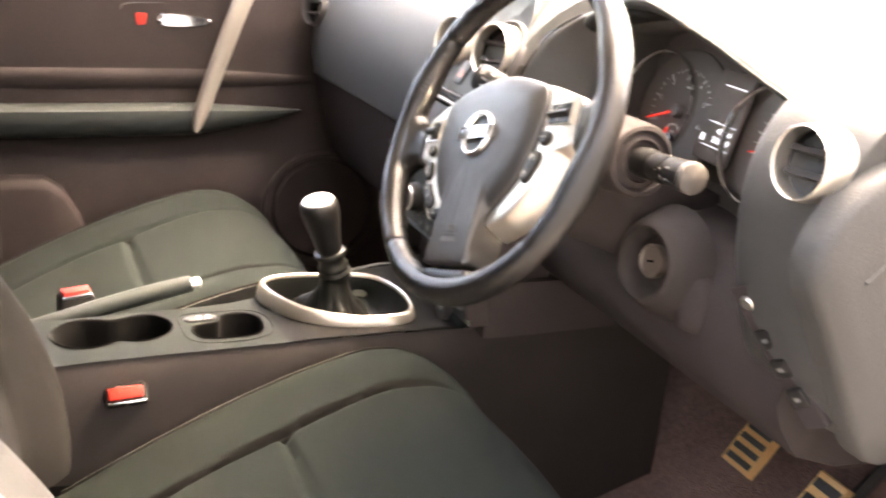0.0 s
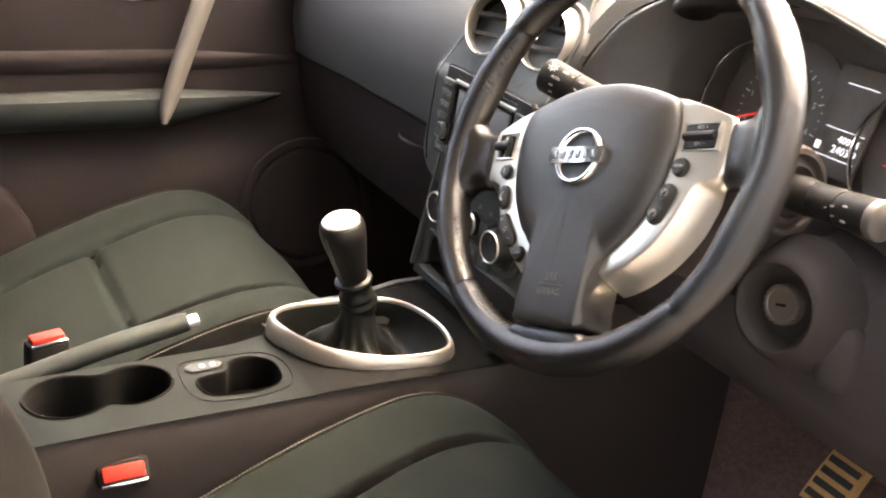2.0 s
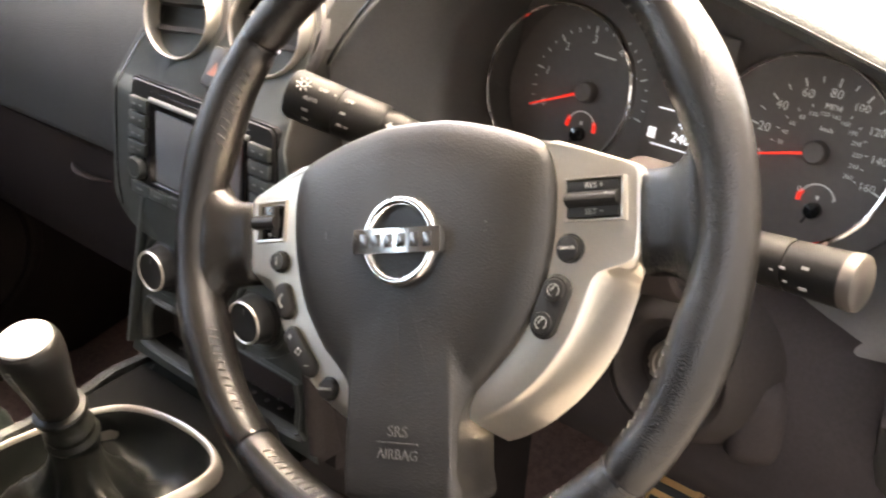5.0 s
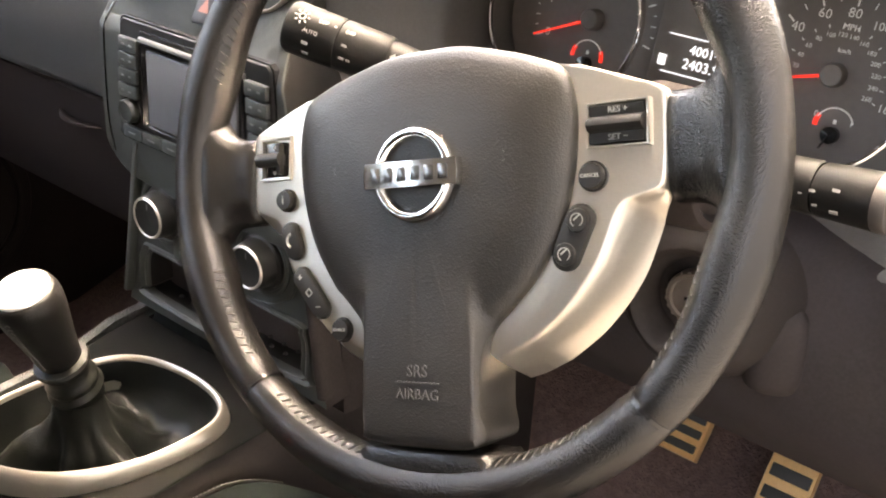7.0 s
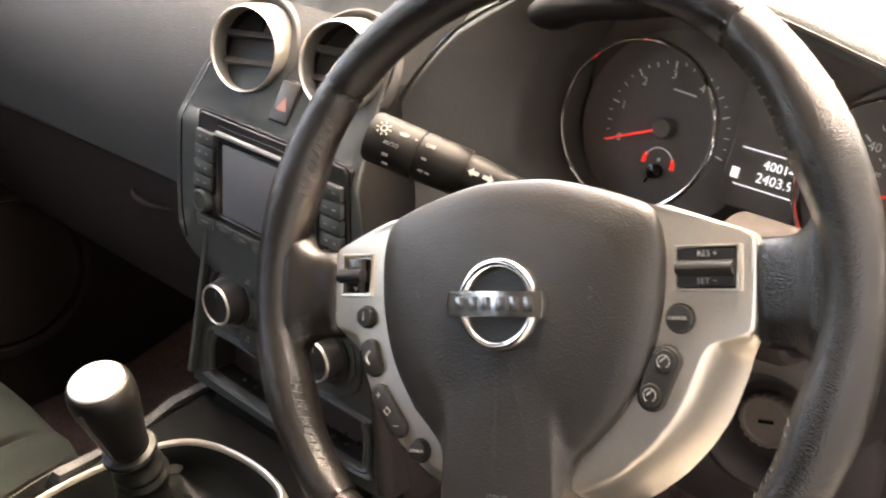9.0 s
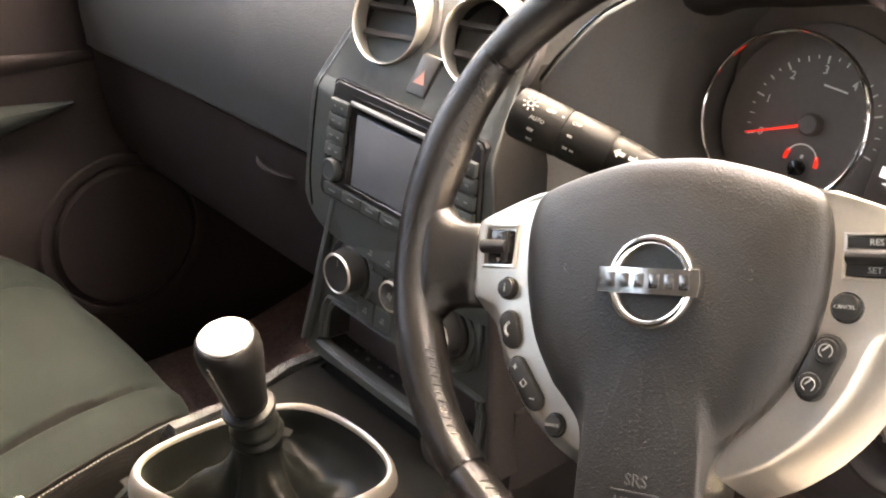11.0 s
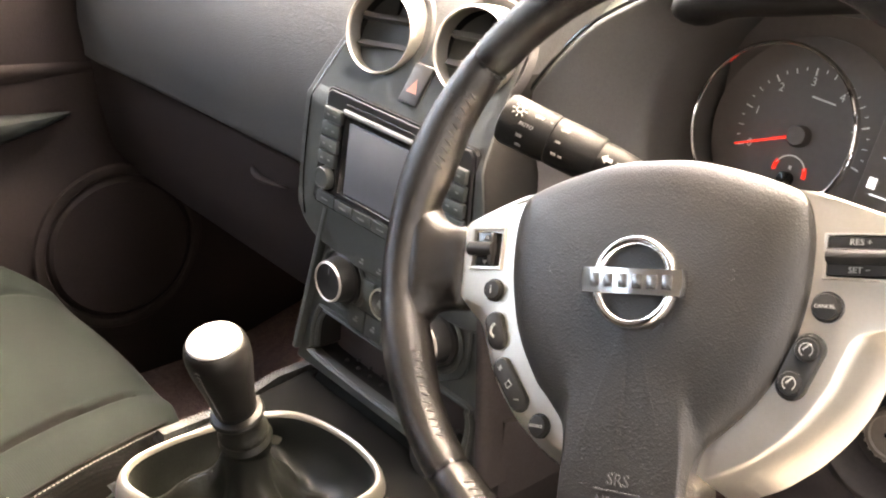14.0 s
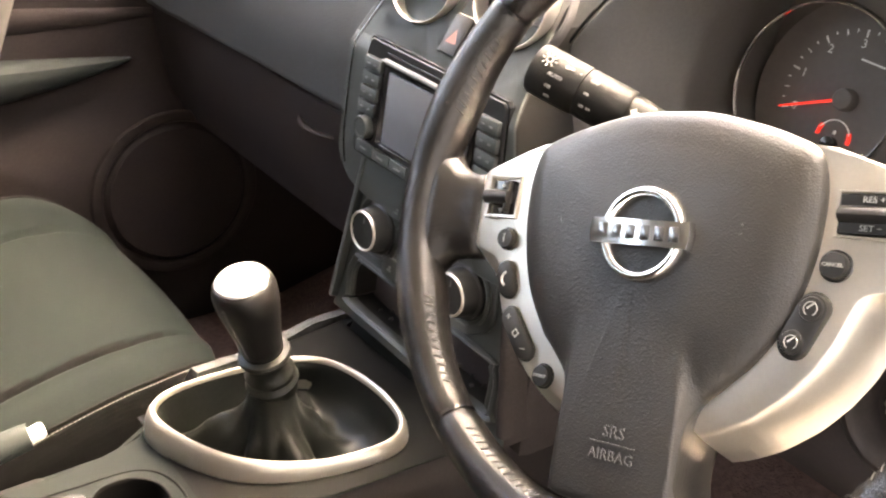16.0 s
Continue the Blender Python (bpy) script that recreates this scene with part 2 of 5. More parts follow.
def rbox(c, size, bevel=0.003, m=None, segs=2, bm=None):
    """A bevelled box."""
    t = bmesh.new()
    bmesh.ops.create_cube(t, size=1.0)
    bmesh.ops.scale(t, vec=size, verts=t.verts)
    if bevel > 0:
        bmesh.ops.bevel(t, geom=t.edges[:], offset=min(bevel, 0.49 * min(size)), segments=segs, affect="EDGES", profile=0.5)
    bmesh.ops.translate(t, vec=c, verts=t.verts)
    if m is not None:
        bmesh.ops.transform(t, matrix=m, verts=t.verts)
    if bm is None:
        return t
    me = bpy.data.meshes.new("tmp")
    t.to_mesh(me)
    t.free()
    bm.from_mesh(me)
    bpy.data.meshes.remove(me)
    return bm


def smooth_loop(pts, n):
    """n points evenly along a closed smooth curve through pts (2D or 3D)."""
    pts = [Vector(p) for p in pts]
    k = len(pts)
    dense = []
    for i in range(k):
        p0, p1, p2, p3 = pts[i - 1], pts[i], pts[(i + 1) % k], pts[(i + 2) % k]
        for s in range(12):
            t = s / 12
            dense.append(0.5 * ((2 * p1) + (p2 - p0) * t + (2 * p0 - 5 * p1 + 4 * p2 - p3) * t * t + (3 * p1 - p0 - 3 * p2 + p3) * t ** 3))
    acc = [0.0]
    for a, b in zip(dense, dense[1:] + dense[:1]):
        acc.append(acc[-1] + (b - a).length)
    out, j = [], 0
    for i in range(n):
        want = acc[-1] * i / n
        while acc[j + 1] < want:
            j += 1
        f = (want - acc[j]) / max(1e-9, acc[j + 1] - acc[j])
        out.append(dense[j].lerp(dense[(j + 1) % len(dense)], f))
    return out


def smooth_line(pts, n):
    """n points along an open smooth curve through pts."""
    pts = [Vector(p) for p in pts]
    k = len(pts)
    out = []
    for i in range(n):
        f = (k - 1) * i / (n - 1)
        s = min(int(f), k - 2)
        t = f - s
        p1, p2 = pts[s], pts[s + 1]
        p0 = pts[s - 1] if s > 0 else 2 * p1 - p2
        p3 = pts[s + 2] if s + 2 < k else 2 * p2 - p1
        out.append(0.5 * ((2 * p1) + (p2 - p0) * t + (2 * p0 - 5 * p1 + 4 * p2 - p3) * t * t + (3 * p1 - p0 - 3 * p2 + p3) * t ** 3))
    return out


def plate(outline, levels, m=None, n=64, smooth=True, bm=None, centre=None):
    """A shaped plate: the outline (2D) repeated at (scale, height) levels, closed at both ends."""
    pts = smooth_loop([(p[0], p[1], 0) for p in outline], n) if smooth else [Vector((p[0], p[1], 0)) for p in outline]
    c = Vector((*centre, 0)) if centre else sum(pts, Vector()) / len(pts)
    rows = []
    for s, h in levels:
        row = [c + (p - c) * s + Vector((0, 0, h)) for p in pts]
        rows.append([m @ p for p in row] if m is not None else row)
    return loft(rows, True, True, bm)


def text_bm(s, size, m, align="CENTER", depth=0.0):
    cu = bpy.data.curves.new("lettering", "FONT")
    cu.body, cu.size, cu.align_x, cu.align_y, cu.extrude = s, size, align, "CENTER", depth
    cu.resolution_u = 2
    ob = new("lettering", cu)
    me = ob.to_mesh()
    bm = bmesh.new()
    bm.from_mesh(me)
    ob.to_mesh_clear()
    bpy.data.objects.remove(ob)
    bpy.data.curves.remove(cu)
    bmesh.ops.transform(bm, matrix=m, verts=bm.verts)
    return bm


def lettering(s, size, m, material, parent, local=True, align="CENTER", depth=0.0003):
    return part("lettering", text_bm(s, size, m, align, depth), material, parent, local=local)


def at(x, y, z):
    return Matrix.Translation((x, y, z))


CX = 0.045          # the car's middle line

# ---- large structure ----
def slab(pts, thick, axis):
    """A flat panel through corner points, thickened along an axis."""
    a = [Vector(p) for p in pts]
    d = Vector(axis) * thick
    return loft([a, [p + d for p in a]])


structure("ground", slab([(-60, -60, -0.36), (60, -60, -0.36), (60, 60, -0.36), (-60, 60, -0.36)], 0.02, (0, 0, -1)), CONCRETE, "grey concrete forecourt under the car")
_fl = [[(x, y, z) for y, z in ((-1.7, 0.0), (0.30, 0.0), (0.52, 0.06), (0.72, 0.24), (0.80, 0.45), (0.80, 0.40), (0.75, 0.2), (0.55, 0.02), (0.32, -0.03), (-1.7, -0.03))] for x in (-0.70, -0.2, 0.3, 0.79)]
structure("floor", loft(_fl), CARPET, "dark brown-black carpet of the car floor and footwells")
structure("wall_front", slab([(-0.74, 0.80, 0.0), (0.80, 0.80, 0.0), (0.80, 0.86, 0.76), (-0.74, 0.86, 0.76)], 0.03, (0, 1, 0)), PLASTIC, "dark bulkhead behind the dashboard")
# Unseen rear is closed right up to the roof to cut light from behind.
structure("wall_rear", slab([(-0.74, -1.7, -0.03), (0.80, -1.7, -0.03), (0.72, -1.7, 1.17), (-0.66, -1.7, 1.17)], 0.03, (0, -1, 0)), DOORMAT, "unseen rear of the car, closed over its window to cut back light")
structure("ceiling", loft([[(x, y, 1.13 + 0.03 * math.cos((x - CX) * 2) + 0.02 * math.cos((y + 0.7) * 1.2)) for x in (-0.62, -0.3, CX, 0.4, 0.71)] + [(x, y, 1.22) for x in (0.71, -0.62)] for y in (-1.7, -1.1, -0.5, -0.2, 0.03)]), PAINT, "light grey cloth headlining")
for nm, x0, x1 in (("pillar_left", -0.74, -0.60), ("pillar_right", 0.72, 0.80)):
    structure(nm, slab([(x0, -0.95, 0.0), (x1, -0.95, 0.0), (x1 - 0.06, -0.85, 1.16), (x0 + 0.06, -0.85, 1.16)], 0.16, (0, 1, 0)), DOORMAT, "dark trimmed centre pillar of the car")
structure("pillar_front_left", tube([(-0.70, 0.86, 0.74), (-0.64, 0.42, 1.0), (-0.60, 0.01, 1.17)], 0.045, 10), PAINT, "light grey windscreen pillar beside the passenger")
structure("pillar_front_right", tube([(0.79, 0.86, 0.74), (0.73, 0.42, 1.0), (0.69, 0.01, 1.17)], 0.045, 10), PAINT, "light grey windscreen pillar beside the driver")
structure("sill", rbox((0.80, -0.45, 0.03), (0.08, 1.5, 0.12), 0.02), PLASTIC, "black plastic door sill")
structure("wall_side_rear", slab([(0.78, -1.7, 0.0), (0.78, -0.95, 0.0), (0.76, -0.95, 0.75), (0.76, -1.7, 0.75)], 0.04, (1, 0, 0)), DOORMAT, "dark rear door panel on the driver's side")
structure("wall_side_left", slab([(-0.74, -1.7, 0.0), (-0.74, -0.90, 0.0), (-0.71, -0.90, 0.75), (-0.71, -1.7, 0.75)], 0.04, (-1, 0, 0)), DOORMAT, "dark rear door panel on the passenger side")
structure("wall_side_front", slab([(0.77, 0.34, 0.0), (0.77, 0.84, 0.0), (0.77, 0.84, 0.74), (0.77, 0.40, 0.74), (0.77, 0.32, 0.5)], 0.05, (1, 0, 0)), PLASTIC, "black kick panel ahead of the driver's door")
_ws = part("windscreen", slab([(-0.70, 0.88, 0.77), (0.79, 0.88, 0.77), (0.70, 0.03, 1.17), (-0.61, 0.03, 1.17)], 0.004, (0, 0.4, 0.8)), GLASS, None, "clear raked windscreen glass over the dashboard")
tagged(_ws, kind="structure", category="windscreen")
_ws.visible_shadow = False


# Unseen walls added on both sides to limit and bounce skylight.
structure("wall_opposite", slab([(2.4, -9, -0.36), (2.4, 9, -0.36), (2.4, 9, 3.6), (2.4, -9, 3.6)], 0.2, (1, 0, 0)), RENDERED, "unseen wall added on the driver's side to limit skylight")
structure("wall_yard", slab([(-2.1, -9, -0.36), (-2.1, 9, -0.36), (-2.1, 9, 1.12), (-2.1, -9, 1.12)], 0.2, (-1, 0, 0)), RENDERED, "unseen wall added on the passenger side to limit skylight")


# ---- passenger door ----
door = thing("passenger_door", (-0.66, -0.2, 0.05), "closed dark door with grey armrest, silver grip and chrome handle", "car door")
def door_x(y, z):
    return -0.655 - 0.03 * max(0, (z - 0.55)) / 0.2 + 0.012 * math.sin((y + 0.5) * 2.2)


_rows = []
for i in range(13):
    y = -0.95 + i * (1.55 / 12)
    _rows.append([(door_x(y, z) + (0.03 if z < 0.4 else 0) * (1 if z > 0.1 else 0.5), y, z) for z in (0.02, 0.12, 0.24, 0.36, 0.40, 0.46, 0.54, 0.62, 0.70, 0.76, 0.78)] + [(-0.76, y, 0.78), (-0.76, y, 0.02)])
part("panel", loft(_rows), DOORMAT, door, smooth=50)
_arm = []
for i in range(25):
    y = -0.90 + i * (1.04 / 24)
    f = min(1, max(0.02, (0.14 - y) / 0.22)) ** 0.5
    w = 0.052 * f
    x = door_x(y, 0.46)
    _arm.append([(a, b, 0.462 + (c - 0.462) * f ** 1.5) for a, b, c in ((x - 0.01, y, 0.478), (x + w * 0.6, y, 0.480), (x + w * 0.95, y, 0.474), (x + w, y, 0.460), (x + w * 0.92, y, 0.438), (x + w * 0.7, y, 0.424), (x - 0.01, y, 0.41))])
part("armrest", loft(_arm), ARMREST, door, "grey padded armrest", smooth=60)
_up = []
for i in range(25):
    y = -0.90 + i * (1.15 / 24)
    f = min(1, max(0.02, (0.25 - y) / 0.3)) ** 0.5
    x = door_x(y, 0.53)
    _up.append([(a, b, 0.520 + (c - 0.520) * f ** 1.5) for a, b, c in ((x - 0.01, y, 0.548), (x + 0.002 * f, y, 0.542), (x + 0.005 * f, y, 0.526), (x + 0.002 * f, y, 0.508), (x - 0.01, y, 0.495))])
part("trim_roll", loft(_up), DOORMAT, door, "padded roll above the armrest", smooth=60)
_g = smooth_line([(-0.585, -0.080, 0.437), (-0.592, -0.068, 0.475), (-0.600, -0.040, 0.55), (-0.612, 0.000, 0.65), (-0.632, 0.032, 0.715), (-0.668, 0.048, 0.755)], 20)
_rows = []
for i, p in enumerate(_g):
    w = (0.013 + 0.008 * i / 19) * (0.35 + 0.65 * min(1.0, i / 4) ** 0.6)
    _rows.append([p + Vector(v) for v in ((0.004, -w, 0), (0.009, -w * 0.6, 0), (0.011, 0, 0), (0.009, w * 0.6, 0), (0.004, w, 0), (-0.004, w, 0), (-0.008, 0, 0), (-0.004, -w, 0))])
part("grab_handle", loft(_rows), GRIPSILVER, door, "slanted satin-silver grab handle", smooth=50)
part("handle_bezel", plate([(-0.085, -0.024), (0.075, -0.03), (0.09, 0.0), (0.08, 0.032), (-0.075, 0.034), (-0.09, 0.005)], [(1, 0), (1, 0.004), (0.93, 0.006), (0.90, -0.012), (0.5, -0.016)], facing((-0.667, -0.115, 0.627), (1, 0, 0.05))), PLASTIC, door)
part("release_lever", plate([(-0.03, -0.010), (0.055, -0.008), (0.06, 0.006), (0.0, 0.014), (-0.03, 0.012)], [(1, -0.008), (1, 0.004), (0.85, 0.009)], facing((-0.663, -0.10, 0.630), (1, 0, 0.05))), CHROME, door, "chrome release lever")
part("lock_tab", rbox((0, 0, 0), (0.022, 0.034, 0.010), 0.004, facing((-0.663, -0.165, 0.627), (1, 0, 0.05))), RED, door, "red lock tab")
_sp = facing((-0.604, 0.185, 0.262), (1, -0.05, 0.05))
part("speaker_surround", ring(0.118, 0.009, _sp, 48, 8, flat=0.6), DOORMAT, door)
part("speaker_grille", lathe([(0, 0.004), (0.10, 0.006), (0.105, 0.0)], _sp, 48), DOORMAT, door, "round black speaker grille")
_pk = []
for i in range(19):
    y = -0.80 + i * 0.03
    f = 1.0 if y < -0.36 else max(0.03, 1 - ((y + 0.36) / 0.105) ** 2) ** 0.5
    zt = 0.05 + 0.306 * f
    _pk.append([Vector((-0.66, y, 0.02)), Vector((-0.590, y, 0.03)), Vector((-0.580, y, zt - 0.02)), Vector((-0.584, y, zt - 0.004)), Vector((-0.592, y, zt)), Vector((-0.66, y, zt - 0.004))])
part("door_pocket", loft(_pk), DOORMAT, door, "bulging door pocket", smooth=60)
_wp = part("window_pane", slab([(-0.705, -0.80, 0.76), (-0.705, 0.48, 0.76), (-0.65, 0.12, 1.16), (-0.65, -0.80, 1.16)], 0.004, (-1, 0, 0)), GLASS, door, "clear side window glass")
_wp.visible_shadow = False

# ---- dashboard ----
dash = thing("dashboard", (CX, 0.5, 0.34), "dark grey soft-touch dashboard with round silver vents", "dashboard")
PROF = [(0.84, 0.745), (0.62, 0.80), (0.44, 0.822), (0.33, 0.815), (0.25, 0.785), (0.195, 0.735), (0.168, 0.675), (0.160, 0.615), (0.166, 0.568), (0.174, 0.549), (0.24, 0.545)]
def dash_row(x, dy=0.0, dz=0.0):
    return [Vector((x, y + dy, z + dz)) for y, z in [tuple(p)[:2] for p in smooth_line([(a, b, 0) for a, b in PROF], 30)]]


_rows = []
for x in np.linspace(-0.70, 0.118, 23):
    e = max(0.0, (-0.60 - x) / 0.10)
    bow = 0.03 * ((x - CX) / 0.7) ** 2
    _rows.append(dash_row(float(x), -bow * 0.4 + 0.06 * e * e, -0.012 * ((x - CX) / 0.7) ** 2) + [Vector((float(x), 0.84, 0.60))])
part("upper_pad", loft(_rows), SOFT, dash, "grey grained upper pad", smooth=60)
_gb = []
for x in np.linspace(-0.655, -0.085, 12):
    _gb.append([Vector((float(x), y, z)) for y, z in ((0.30, 0.5435), (0.176, 0.5435), (0.1735, 0.541), (0.176, 0.52), (0.184, 0.47), (0.198, 0.41), (0.218, 0.370), (0.26, 0.352), (0.45, 0.34), (0.45, 0.5435))])
part("glovebox", loft(_gb), DOORMAT, dash, "black glovebox lid", smooth=30)
_gh = smooth_line([(-0.254, 0.1785, 0.508), (-0.232, 0.1690, 0.508), (-0.206, 0.1685, 0.508), (-0.182, 0.1780, 0.508)], 14)
part("glovebox_handle", tube(_gh, [0.0022 + 0.0028 * math.sin(i / 13 * math.pi) for i in range(14)], 8, squash=(1.0, 0.6)), DOORMAT, dash, "slim dark glovebox pull", smooth=60)
# end vent beside the passenger's door
def vent(o, n, r, parent, slats=2, material=SILVER, spin=0.0, recess=0.035):
    m = facing(o, n, spin=spin)
    v = part("vent", lathe([(r * 0.93, 0.004), (r * 0.91, 0.0), (r * 0.87, -recess), (0, -recess)], m, 40), VENTDARK, parent, "round black air vent")
    part("vent_ring", lathe([(r * 0.885, -0.008), (r * 0.890, 0.005), (r * 0.905, 0.0085), (r * 0.930, 0.0095), (r * 0.955, 0.0085), (r * 1.0, 0.001), (r * 1.02, -0.012), (r * 1.02, -0.022), (r * 0.9, -0.020)], m, 56), material, v, "satin-silver vent ring", smooth=60)
    for i in range(slats):
        h = (i - (slats - 1) / 2) * r * 0.62
        w = (r * r * 0.64 - h * h) ** 0.5
        part("slat", loft([[m @ Vector((x, h + dy + 0.002 * math.sin(x / r * 2), dz)) for dy, dz in ((0.0032, -0.004), (-0.001, 0.0), (-0.004, -0.006), (-0.002, -0.020), (0.002, -0.020))] for x in np.linspace(-w, w, 7)]), PLASTIC, v)
    part("vent_blade", loft([[m @ Vector((x, y, -0.014)), m @ Vector((x + 0.003, y, -0.012)), m @ Vector((x + 0.003, y, -0.024)), m @ Vector((x, y, -0.024))] for x, y in ((-0.0015, -r * 0.78), (-0.0015, r * 0.78))]), VENTDARK, v)
    return v


vent((-0.605, 0.150, 0.672), (0.25, -1, 0.15), 0.036, dash, material=PLASTIC)

# centre stack
TILT_S = math.atan(0.06)
def sface(z):
    """How far forward the stack's face lies at a height: it leans away above the screen."""
    return 0.128 + (z - 0.487) * 0.06 + 0.62 * max(0.0, z - 0.645)


def scx(z):
    return 0.047 - (z - 0.487) * 0.105


def sm(x, z, d=0.0):
    """A frame on the stack's face, d metres proud of it."""
    n = Vector((0, -math.cos(TILT_S), math.sin(TILT_S)))
    o = Vector((x, sface(z), z)) + n * d
    return facing(o, n)


_prof = [(0.138, 0.528), (0.141, 0.56), (0.134, 0.62), (0.124, 0.67), (0.109, 0.72), (0.092, 0.765), (0.062, 0.792), (0.03, 0.80)]
_pr = [(0.114, 0.525), (0.112, 0.56), (0.107, 0.62), (0.099, 0.67), (0.092, 0.72), (0.077, 0.765), (0.054, 0.792), (0.03, 0.80)]
_out = [(-w, z - 0.66) for w, z in _prof] + [(w, z - 0.66) for w, z in reversed(_pr)] + [(0.09, 0.507 - 0.66), (-0.09, 0.507 - 0.66)]
bm = plate(_out, [(1.0, -0.10), (1.006, -0.012), (1.004, -0.003), (0.997, 0.0), (0.985, 0.001)], None, 96)
_last = max(bm.faces, key=lambda q: len(q.verts) * 10 + q.calc_center_median().z)
bmesh.ops.delete(bm, geom=[_last], context="FACES_ONLY")
_top = plate(_out, [(0.985, 0.001)] + [(k / 10, 0.001) for k in range(9, 0, -1)] + [(0.02, 0.001)], None, 96, bm=bm)
for v in bm.verts:
    z = v.co.y + 0.66
    v.co = Vector((scx(z) + v.co.x, sface(z) - v.co.z, z))
_sp2 = part("stack_panel", bm, TRIMGREY, dash, "grey centre stack panel, driver-side flank darkened as if shaded", smooth=40)
# Faces towards the driver are coloured darker, as shade from the side light.
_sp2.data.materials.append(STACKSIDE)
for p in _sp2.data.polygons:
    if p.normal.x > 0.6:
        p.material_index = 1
_es = smooth_line([(-w + 0.0085, z, 0) for w, z in _prof[:6]], 30)
part("panel_seam", tube([Vector((scx(p.y) + p.x, sface(p.y) - 0.0012, p.y)) for p in _es], 0.0011, 6), GLOSS, dash, "thin dark seam along the panel's edge")
for x, z in ((-0.0345, 0.712), (0.0745, 0.720)):
    cup = facing((x - 0.003, sface(z) - 0.0045, z - 0.005), (0, -1, 0.55))
    part("vent_cup", lathe([(0.0535, -0.006), (0.0525, 0.0005), (0.0505, 0.0015), (0.0490, 0.0), (0.0440, -0.006), (0.030, -0.010)], cup, 48), PLASTIC, dash, "dark round recess behind the vent", smooth=60)
    vent((x, sface(z) - 0.012, z), (0.16, -1, 0.22), 0.0388, dash)
def hzm(d):
    return facing((0.0245, sface(0.681) - d, 0.681), (0, -1, 0.62))


_hz = part("hazard_button", rbox((0, 0, 0), (0.023, 0.036, 0.006), 0.002, hzm( 0.001)), BUTTON, dash, "black hazard button with a red triangle")
part("button_outline", plate([(-0.0125, 0.019), (0.0125, 0.019), (0.0125, -0.019), (-0.0125, -0.019)], [(1.0, -0.002), (1.0, 0.0005), (0.96, 0.001), (0.94, -0.002)], hzm(0.001), smooth=False), GLOSS, _hz)
part("triangle", plate([(-0.0065, -0.0065), (0.0065, -0.0065), (0, 0.006)], [(1.0, 0.0), (1.0, 0.0005)], hzm(0.0043), smooth=False), HAZRED, _hz, "dull red warning triangle")
# audio unit
AX, AZ = 0.030, 0.603
def unit(k):
    """The unit's outline with small round corners."""
    return [(-0.090 - k, 0.055 + k), (0.090 + k, 0.055 + k), (0.094 + k, 0.051 + k), (0.104 + k, -0.050 - k), (0.100 + k, -0.055 - k), (-0.100 - k, -0.055 - k), (-0.104 - k, -0.050 - k), (-0.094 - k, 0.051 + k)]


def am(x, z, d=0.0):
    return sm(AX + x, AZ + z, d)


part("unit_gap", plate(unit(0.0014), [(1.0, -0.004), (1.0, 0.0016), (0.985, 0.0018)], sm(AX, AZ), smooth=False), GLOSS, dash, "dark gap round the audio unit")
radio = part("audio_unit", plate(unit(0.0), [(1.0, -0.004), (1.0, 0.0020), (0.985, 0.0034)], sm(AX, AZ), smooth=False), BUTTON, dash, "dark audio unit with a blank screen and button columns", smooth=20)
part("face_top", plate([(-0.088, 0.0065), (0.088, 0.0065), (0.090, -0.0065), (-0.090, -0.0065)], [(1.0, -0.002), (1.0, 0.0005), (0.98, 0.0012)], am(0, 0.0465, 0.004), smooth=False), TRIMGREY, radio)
part("cd_slot", tube([am(-0.066, 0.0410, 0.0045).translation, am(0.066, 0.0410, 0.0045).translation], 0.0024, 10), KEYGREY, radio, "rounded lip of the disc slot")
part("slot_line", rbox((0, 0, 0), (0.132, 0.0022, 0.003), 0.001, am(0, 0.0475, 0.006)), GLOSS, radio)
part("screen_bezel", plate([(-0.064, 0.0375), (0.064, 0.0375), (0.066, -0.036), (-0.066, -0.036)], [(1, 0.002), (1, 0.0055), (0.985, 0.0065), (0.93, 0.0035)], am(0, 0), smooth=False), GLOSS, radio, "dark frame of the screen")
part("screen", rbox((0, 0, 0), (0.114, 0.066, 0.003), 0.001, am(0, 0, 0.0045)), SCREEN, radio, "blank screen, greyed for the reflected sky")
for sgn in (-1, 1):
    for i, (z, h) in enumerate(((0.0335, 0.0125), (0.0195, 0.0130), (0.0055, 0.0130), (-0.0085, 0.0130))):
        x = sgn * (0.0800 + 0.0013 * i)
        b = part("button", rbox((0, 0, 0), (0.0250, h, 0.006), 0.0018, am(x, z, 0.0052)), TRIMGREY, radio)
        for q in (-1, 1):
            part("icon_bar", rbox((0, 0, 0), (0.0034, 0.0014, 0.0006), 0, am(x + q * 0.005, z, 0.0084)), KEYGREY, b)
    kb = part("knob", lathe([(0.0112, 0), (0.0110, 0.007), (0.0100, 0.0088), (0.0085, 0.0088), (0.008, 0.0080), (0, 0.0080)], am(sgn * 0.084, -0.027, 0.003), 28), TRIMGREY, radio, "round audio knob")
    part("knob_rim", ring(0.0124, 0.0012, am(sgn * 0.084, -0.027, 0.0036), 28, 6), GLOSS, kb)
for i in range(7):
    b = part("preset_button", rbox((0, 0, 0), (0.0262, 0.0115, 0.005), 0.0015, am(-0.081 + i * 0.027, -0.0470, 0.0048)), TRIMGREY, radio)
    part("icon_bar", rbox((0, 0, 0), (0.009, 0.0014, 0.0006), 0, am(-0.081 + i * 0.027, -0.0470, 0.0075)), KEYGREY, b)
